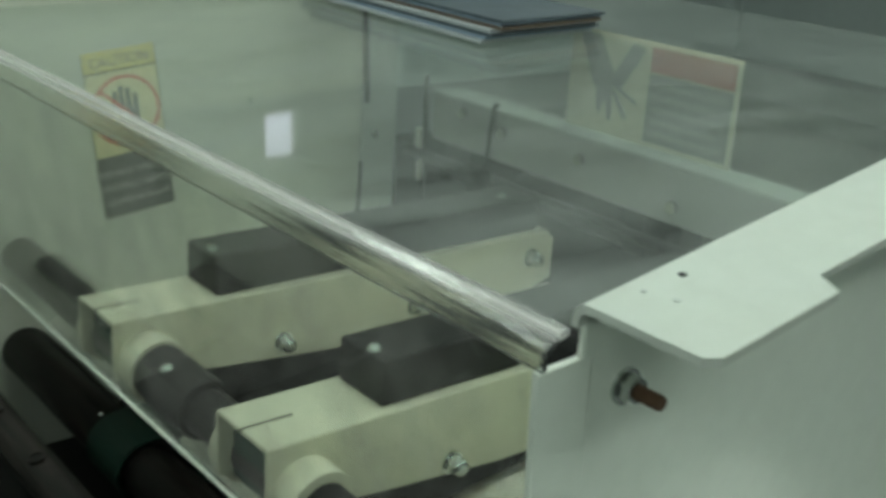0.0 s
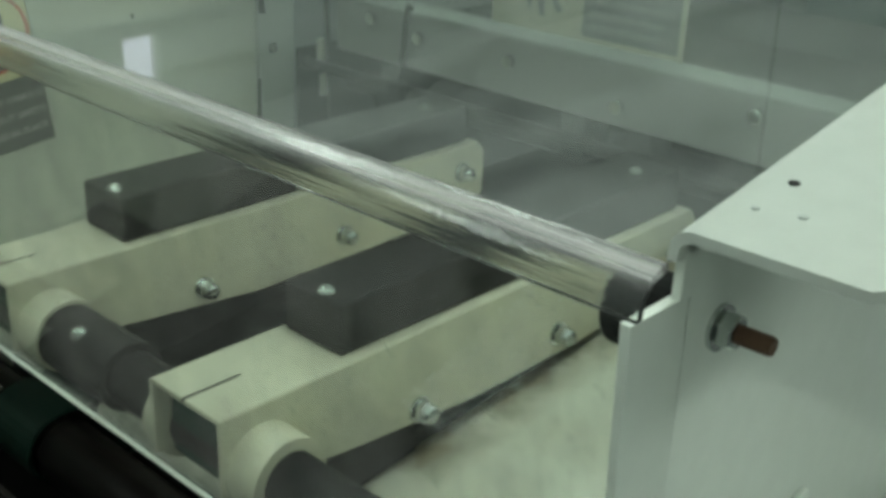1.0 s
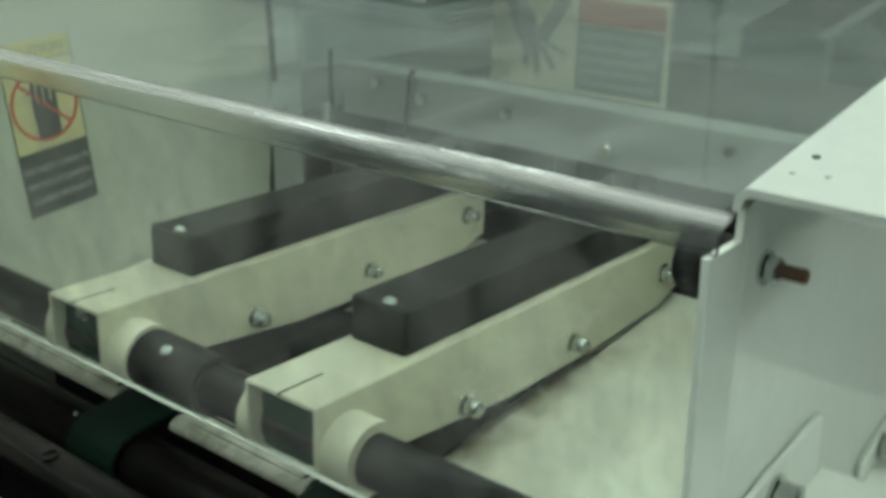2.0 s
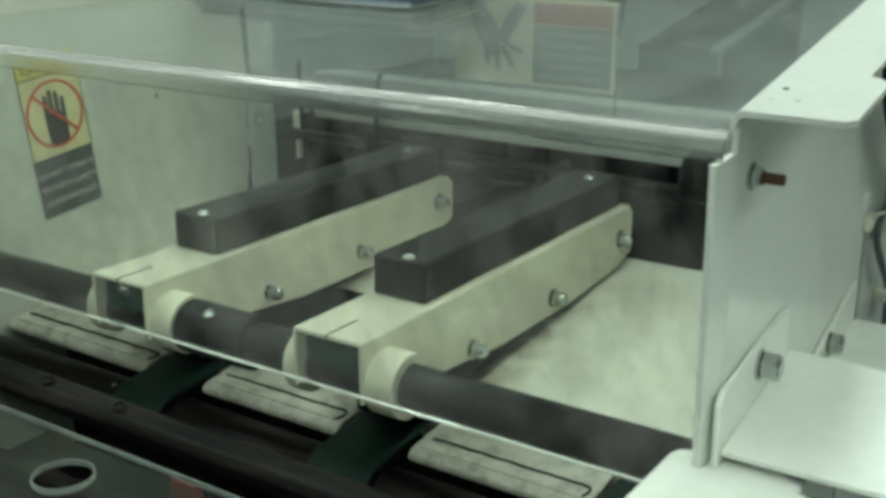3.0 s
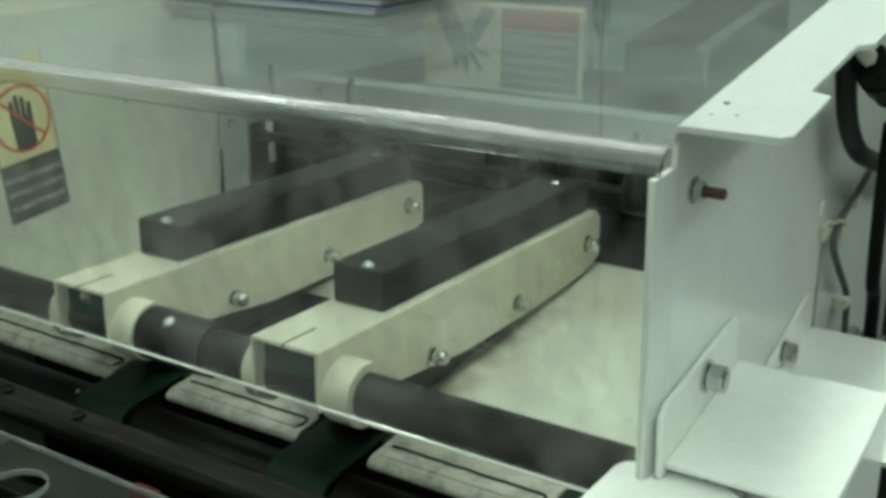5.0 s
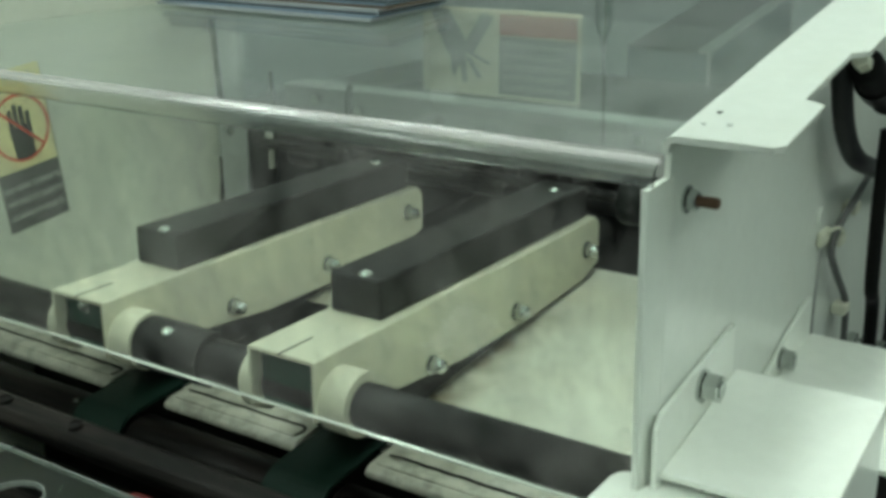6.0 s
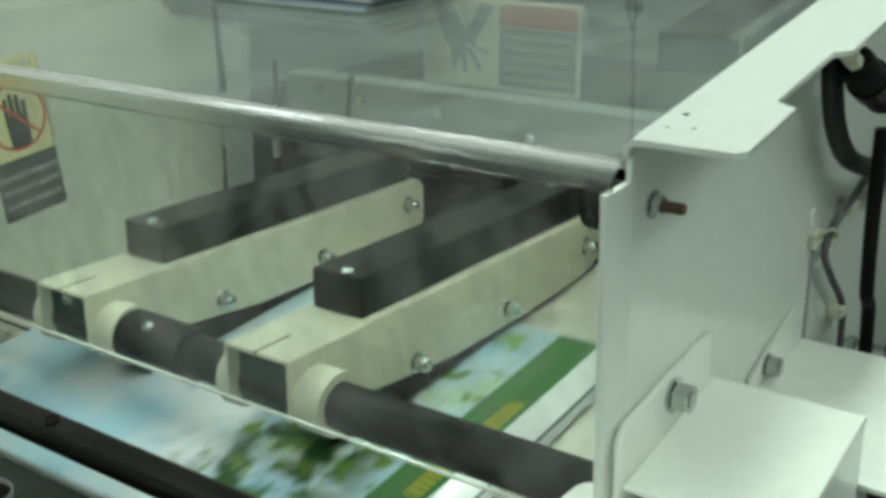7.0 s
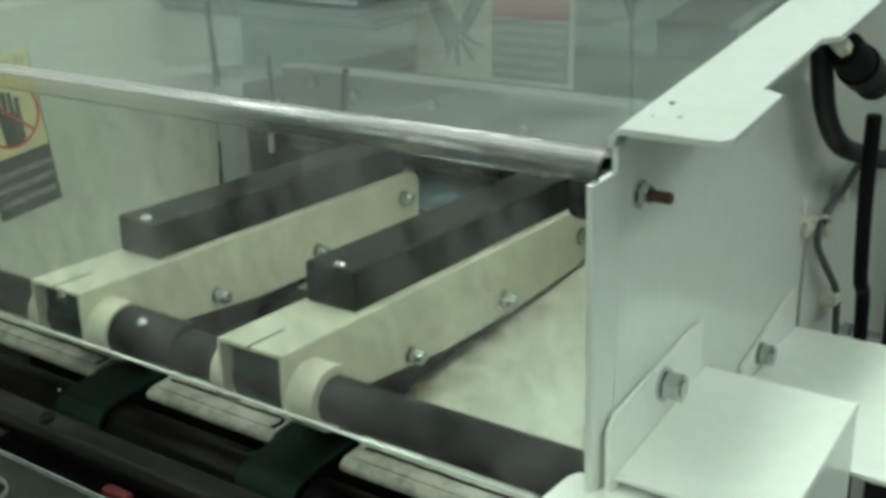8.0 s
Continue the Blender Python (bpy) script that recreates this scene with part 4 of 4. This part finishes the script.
# ---- machine behind the arms ----
def build_rear():
    beam = thing("rear_beam", (-0.92, 1.2, 0.955), "grey metal rear beam with hexagon bolts", "beam")
    part("beam_bar", box(-1.400, -0.356, 1.160, 1.220, 0.952, 1.033, 0.003), GREY_METAL, beam)
    for x, z in ((-1.32, 1.012), (-1.225, 1.0), (-1.06, 1.0), (-0.886, 0.978), (-0.702, 1.009), (-0.52, 0.995)):
        part("bolt", hex_head((x, 1.160, z), (0, -1, 0), 0.017, 0.010), ZINC, beam)
    rolls = thing("pull_roller", (-0.92, 1.27, 0.83), "black upper pull roller behind the table", "roller")
    part("core", rod((-1.486, 1.27, 0.868), (-0.352, 1.27, 0.868), 0.016), BLACK_STEEL, rolls, smooth=True)
    for x in (-1.36, -1.26, -0.92, -0.62, -0.44):
        part("wheel", rod((x - 0.03, 1.27, 0.868), (x + 0.03, 1.27, 0.868), 0.040, width=0.004), BLACK_RUBBER, rolls, smooth=True)
    hood = thing("rear_hood", (-0.92, 1.45, 0.6), "dark steel hood behind the pull rollers", "hood")
    # plates added to close off the dark space behind the rollers
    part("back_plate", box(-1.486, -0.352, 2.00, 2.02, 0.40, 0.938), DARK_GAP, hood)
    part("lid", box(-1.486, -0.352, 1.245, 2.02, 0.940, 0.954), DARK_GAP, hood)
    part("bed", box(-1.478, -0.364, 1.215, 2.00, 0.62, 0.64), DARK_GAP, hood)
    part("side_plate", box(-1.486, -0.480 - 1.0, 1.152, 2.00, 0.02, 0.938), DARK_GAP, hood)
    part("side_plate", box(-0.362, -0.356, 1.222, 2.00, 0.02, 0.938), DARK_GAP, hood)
    for x in (-1.31, -0.97, -0.87, -0.57, -0.48):
        block = part("holder", box(x - 0.02, x + 0.02, 1.185, 1.238, 0.880, 0.9515, 0.004), BLACK_STEEL, hood, "black roller holder")
        part("holder_screw", dome((x, 1.185, 0.915), (0, -1, 0), 0.006, 0.004), ZINC, block, smooth=True)
    bar = thing("tie_bar", (-0.92, 1.165, 0.90), "thin dark tie bar behind the arms", "bar")
    part("bar", rod((-1.486, 1.168, 0.915), (-0.352, 1.168, 0.915), 0.009, segments=16), BLACK_STEEL, bar, smooth=True)
    # loose cable with white clips, and a dark hanging rod
    cable = thing("hanging_cable", (-1.50, 1.22, 0.0), "thin black upright cable with white clips", "cable")
    part("wire", tube([(-1.458, 1.190, 1.045), (-1.456, 1.190, 0.98), (-1.452, 1.190, 0.92), (-1.448, 1.190, 0.78), (-1.448, 1.190, 0.005)], 0.0045), HOSE, cable, smooth=True)
    for z, h, w in ((0.935, 0.018, 0.012), (0.880, 0.018, 0.006)):
        part("clip", box(-1.455 - w, -1.455, 1.178, 1.192, z - h, z + h, 0.002), LABEL_WHITE, cable, "white plastic clip")
    probe = thing("hanging_probe", (-1.262, 1.143, 0.823), "black tapered tool hanging by a cord from the rear beam", "tool")
    part("grip", rod((-1.262, 1.143, 0.823), (-1.252, 1.144, 0.935), 0.008, 0.0145, 16, 0.002), BLACK_RUBBER, probe, smooth=True)
    part("cord", tube([(-1.252, 1.144, 0.935), (-1.250, 1.151, 0.97), (-1.247, 1.155, 1.036), (-1.247, 1.165, 1.037)], 0.0035), HOSE, probe, smooth=True)
    infeed = thing("infeed_board", (-0.92, -0.9, 0.0), "dark steel infeed board before the machine", "board")
    part("board", prism([(-1.75, tz(-1.75)), (-0.12, tz(-0.12)), (-0.12, tz(-0.12) - 0.02), (-1.75, tz(-1.75) - 0.02)], "x", -1.45, -0.40), DARK_GAP, infeed)
    for x in (-1.43, -0.45):
        part("leg", box(x - 0.02, x + 0.02, -1.70, -1.66, 0.0, tz(-1.75) - 0.021), DARK_GAP, infeed)


def build_cables():
    hose = thing("hydraulic_hose", (-0.32, 0.85, 1.03), "thick black hose looping below the top flange", "hose")
    part("hose_run", tube([(-0.328, 0.785, 1.235), (-0.324, 0.787, 1.175), (-0.322, 0.806, 1.130), (-0.320, 0.850, 1.092), (-0.316, 0.922, 1.066), (-0.31, 1.03, 1.040), (-0.30, 1.16, 1.06), (-0.30, 1.22, 1.12)], 0.0108, 8, 16), HOSE, hose, smooth=True)
    plug = thing("cable_plug", (-0.30, 0.82, 1.15), "black cable plug with a red sleeve", "plug")
    body = part("body", rod((-0.302, 0.775, 1.200), (-0.296, 0.872, 1.152), 0.0185, segments=20, width=0.004), BLACK_RUBBER, plug, smooth=True)
    part("collar", ring((-0.2995, 0.815, 1.180), (-0.298, 0.838, 1.169), 0.0215, 0.012, 20, 0.002), BLACK_STEEL, body)
    part("gland", rod((-0.303, 0.760, 1.208), (-0.302, 0.777, 1.199), 0.009, segments=6), NYLON, plug, "pale nylon gland")
    part("sleeve", rod((-0.292, 0.868, 1.166), (-0.280, 0.945, 1.140), 0.007, segments=12), RED_PLASTIC, plug, "red sleeve", smooth=True)
    wire = thing("sensor_cable", (-0.335, 0.93, 0.80), "thin grey cable held by pale nylon clips", "cable")
    part("wire", tube([(-0.335, 1.03, 1.05), (-0.337, 0.955, 1.020), (-0.338, 0.893, 1.000), (-0.338, 0.872, 0.975), (-0.338, 0.905, 0.940), (-0.338, 0.962, 0.890), (-0.338, 0.975, 0.845), (-0.338, 0.98, 0.76)], 0.0042, 8, 10), GREY_CABLE, wire, smooth=True)
    for y, z in ((0.955, 1.008), (0.898, 0.984), (0.955, 0.882)):
        clip = part("cable_clip", box(-0.350, -0.332, y - 0.012, y + 0.012, z - 0.007, z + 0.007, 0.003), NYLON, wire, "pale nylon clip")
    part("clip_base", box(-0.350, -0.342, 0.846, 0.882, 0.984, 1.003, 0.004), NYLON, wire, "adhesive nylon clip base")
    part("clip_strap", tube([(-0.342, 0.86, 1.000), (-0.334, 0.875, 1.004), (-0.333, 0.90, 0.992)], 0.002, 6, 8), NYLON, wire, smooth=True)
    strip = thing("earth_strap", (-0.345, 0.87, 0.60), "pale flat strap hanging from the clip base", "strap")
    part("strap", box(-0.350, -0.3485, 0.862, 0.868, 0.60, 0.981), GREY_METAL, strip)
    post = thing("cable_duct", (-0.30, 0.93, 0.3), "black upright cable conduit", "duct")
    part("duct", tube([(-0.292, 0.868, 1.12), (-0.296, 0.885, 1.03), (-0.300, 0.915, 0.93), (-0.303, 0.955, 0.80), (-0.303, 0.96, 0.01)], 0.008, 6, 12), BLACK_RUBBER, post, smooth=True)
    part("back_plate", box(-0.345, -0.250, 1.24, 1.26, 0.02, 1.18), BLACK_STEEL, post)
    nuts = thing("terminal_nut", (-0.32, 1.04, 0.79), "small zinc-plated nuts on a stud", "nut")
    part("stud", rod((-0.350, 1.035, 0.815), (-0.300, 1.035, 0.815), 0.004, segments=12), ZINC, nuts)
    part("nut", hex_head((-0.345, 1.035, 0.815), (1, 0, 0), 0.016, 0.010), ZINC, nuts)
    part("nut", hex_head((-0.328, 1.035, 0.815), (1, 0, 0), 0.016, 0.010), ZINC, nuts)


# ---- loose and far things ----
def build_stack(z_pane=1.188):
    stack = thing("paper_stack", (-1.2, 1.0, 1.2), "stack of printed sheets lying on the acrylic guard", "paper stack")
    z = z_pane
    rng = random.Random(4)
    for k in range(7):
        j = [rng.uniform(-0.006, 0.006) for _ in range(4)]
        x1, y0 = -1.000 + 0.002 * k + j[0], 0.905 + 0.003 * k + j[1]
        pts = [(-1.46 + j[2], y0 + 0.03), (x1, y0), (x1 - 0.03, 1.125 + j[3] * 0.3), (-1.46 + j[2], 1.125)]
        part("sheet", prism(pts, "z", z, z + 0.0035), (PAPER, BLUE_EDGE, DARK_EDGE, PAPER, BROWN_EDGE, BLUE_EDGE, DARK_EDGE)[k], stack)
        z += 0.0042


def build_far():
    # low cabinet across the hall: its lid slopes up to the back, its side is a perforated sheet
    xa, xb, ya, yb = -2.47, -2.038, 5.0, 6.30

    def lid(y):
        return 0.593 + 0.15 * (y - ya)

    cab = thing("control_cabinet", (-2.25, 5.65, 0.0), "teal-grey machine cabinet with a perforated side and sloping lid", "cabinet")
    part("body", prism([(ya, 0.02), (yb, 0.02), (yb, lid(yb)), (ya, lid(ya))], "x", xa, xb, 0.008), TEAL_PAINT, cab)
    part("lid", prism([(ya - 0.01, lid(ya) + 0.002), (yb, lid(yb) + 0.002), (yb, lid(yb) + 0.016), (ya - 0.01, lid(ya) + 0.016)], "x", xa, xb - 0.05, 0.004), BLACK_STEEL, cab, "dark lid")
    part("rim", prism([(ya - 0.012, lid(ya) + 0.001), (yb, lid(yb) + 0.001), (yb, lid(yb) + 0.022), (ya - 0.012, lid(ya) + 0.022)], "x", xb - 0.048, xb + 0.012, 0.003), GREY_METAL, cab, "pale edge rail")
    side = part("perforated_side", box(xb + 0.001, xb + 0.006, ya + 0.03, yb - 0.03, 0.05, lid(ya) - 0.03), DARK_GAP, cab, "dark perforated side sheet")
    for k in range(30):
        y = ya + 0.05 + 0.041 * k
        part("grille_bar", box(xb + 0.006, xb + 0.010, y, y + 0.014, 0.06, lid(y) - 0.04), TEAL_PAINT, side)
    for y in (ya, yb):
        part("corner_post", box(xb + 0.001, xb + 0.014, y - 0.012, y + 0.012, 0.02, lid(y) - 0.002, 0.002), GREY_METAL, cab)
    tag = thing("hanging_pull", (-2.416, 4.6, 0.657), "green tapered plastic pull hanging on a thin cord", "cord pull")
    x, y, z = -2.416, 4.6, 0.657
    part("pull_body", merged(rod((x, y, z), (x, y, z + 0.10), 0.006, 0.043, 20), rod((x, y, z + 0.10), (x, y, z + 0.26), 0.043, 0.047, 20, 0.003), rod((x, y, z + 0.261), (x, y, z + 0.34), 0.047, 0.012, 20)), GREEN_PLASTIC, tag, smooth=True)
    part("cord", rod((x, y, z + 0.34), (x, y, 3.098), 0.004, segments=8), HOSE, tag)
    part("cord", tube([(x, y, z), (x, y + 0.004, 0.45), (x - 0.004, y, 0.20), (x + 0.03, y, 0.01)], 0.004), HOSE, tag)


# ---- printed sheets ----
SHEET_L = 0.572
PRINT = print_mat("printed sheet", SHEET_L)


def build_sheet():
    """A printed sheet, its origin at the front right corner, lying along the slope of the table."""
    bm = bmesh.new()
    nx, ny = 24, 18
    vs = [[bm.verts.new((-0.80 + 0.80 * i / nx, -SHEET_L + SHEET_L * j / ny, 0.0012 * math.sin(9 * i / nx) * math.sin(5 * j / ny) + 0.0015)) for j in range(ny + 1)] for i in range(nx + 1)]
    for i in range(nx):
        for j in range(ny):
            bm.faces.new((vs[i][j], vs[i + 1][j], vs[i + 1][j + 1], vs[i][j + 1]))
    ext = bmesh.ops.extrude_face_region(bm, geom=bm.faces[:])
    bmesh.ops.translate(bm, vec=(0, 0, -0.0005), verts=[v for v in ext["geom"] if isinstance(v, bmesh.types.BMVert)])
    bmesh.ops.recalc_face_normals(bm, faces=bm.faces)
    me = bpy.data.meshes.new("printed_sheet")
    bm.to_mesh(me)
    bm.free()
    me.materials.append(PRINT)
    return tagged(new("printed_sheet", me), "printed sheet with sky, trees and a green lettered strip", "printed sheet", "printed sheets")


def sheet_pose(y):
    """The leading right corner at y; the sheets run slightly askew."""
    return pose(-0.571 - 0.05 * (y - 0.91), y, tz(y) + 0.006, math.degrees(math.atan(0.10)), 0, 0) @ pose(0, 0, 0, 0, 0, 0.8)


TRAVEL = [(-0.62, -0.75), (-0.5, -0.20), (-0.4, 0.24), (-0.3, 0.565), (-0.2, 0.72), (-0.1, 0.836), (0.0, 0.925), (0.1, 1.027), (0.2, 1.14), (0.3, 1.23), (0.4, 1.325), (0.5, 1.425), (0.7, 1.59), (1.0, 1.765)]
sheets = []


def motions():
    """Both sheets run up the table one after the other."""
    for ob, at in zip(sheets, (3.8, 7.0)):
        rows = [(0.0, sheet_pose(-0.9))]
        rows += [(at - 0.9, sheet_pose(-0.9))]
        rows += [(at + u, sheet_pose(y)) for u, y in TRAVEL if at + u <= 8.0]
        if at < 5:
            rows += [(at + 1.6, sheet_pose(2.2)), (8.0, sheet_pose(2.2))]
        walk(ob, rows)


build_room()
build_table()
build_front()
build_shaft()
build_arm(0.0, False)
build_arm(-0.332, True)
build_right_frame()
build_left_frame()
build_brackets()
build_guard()
build_warning_sign()
build_rear()
build_cables()
build_stack()
build_far()
sheets.append(build_sheet())
sheets.append(build_sheet())
motions()
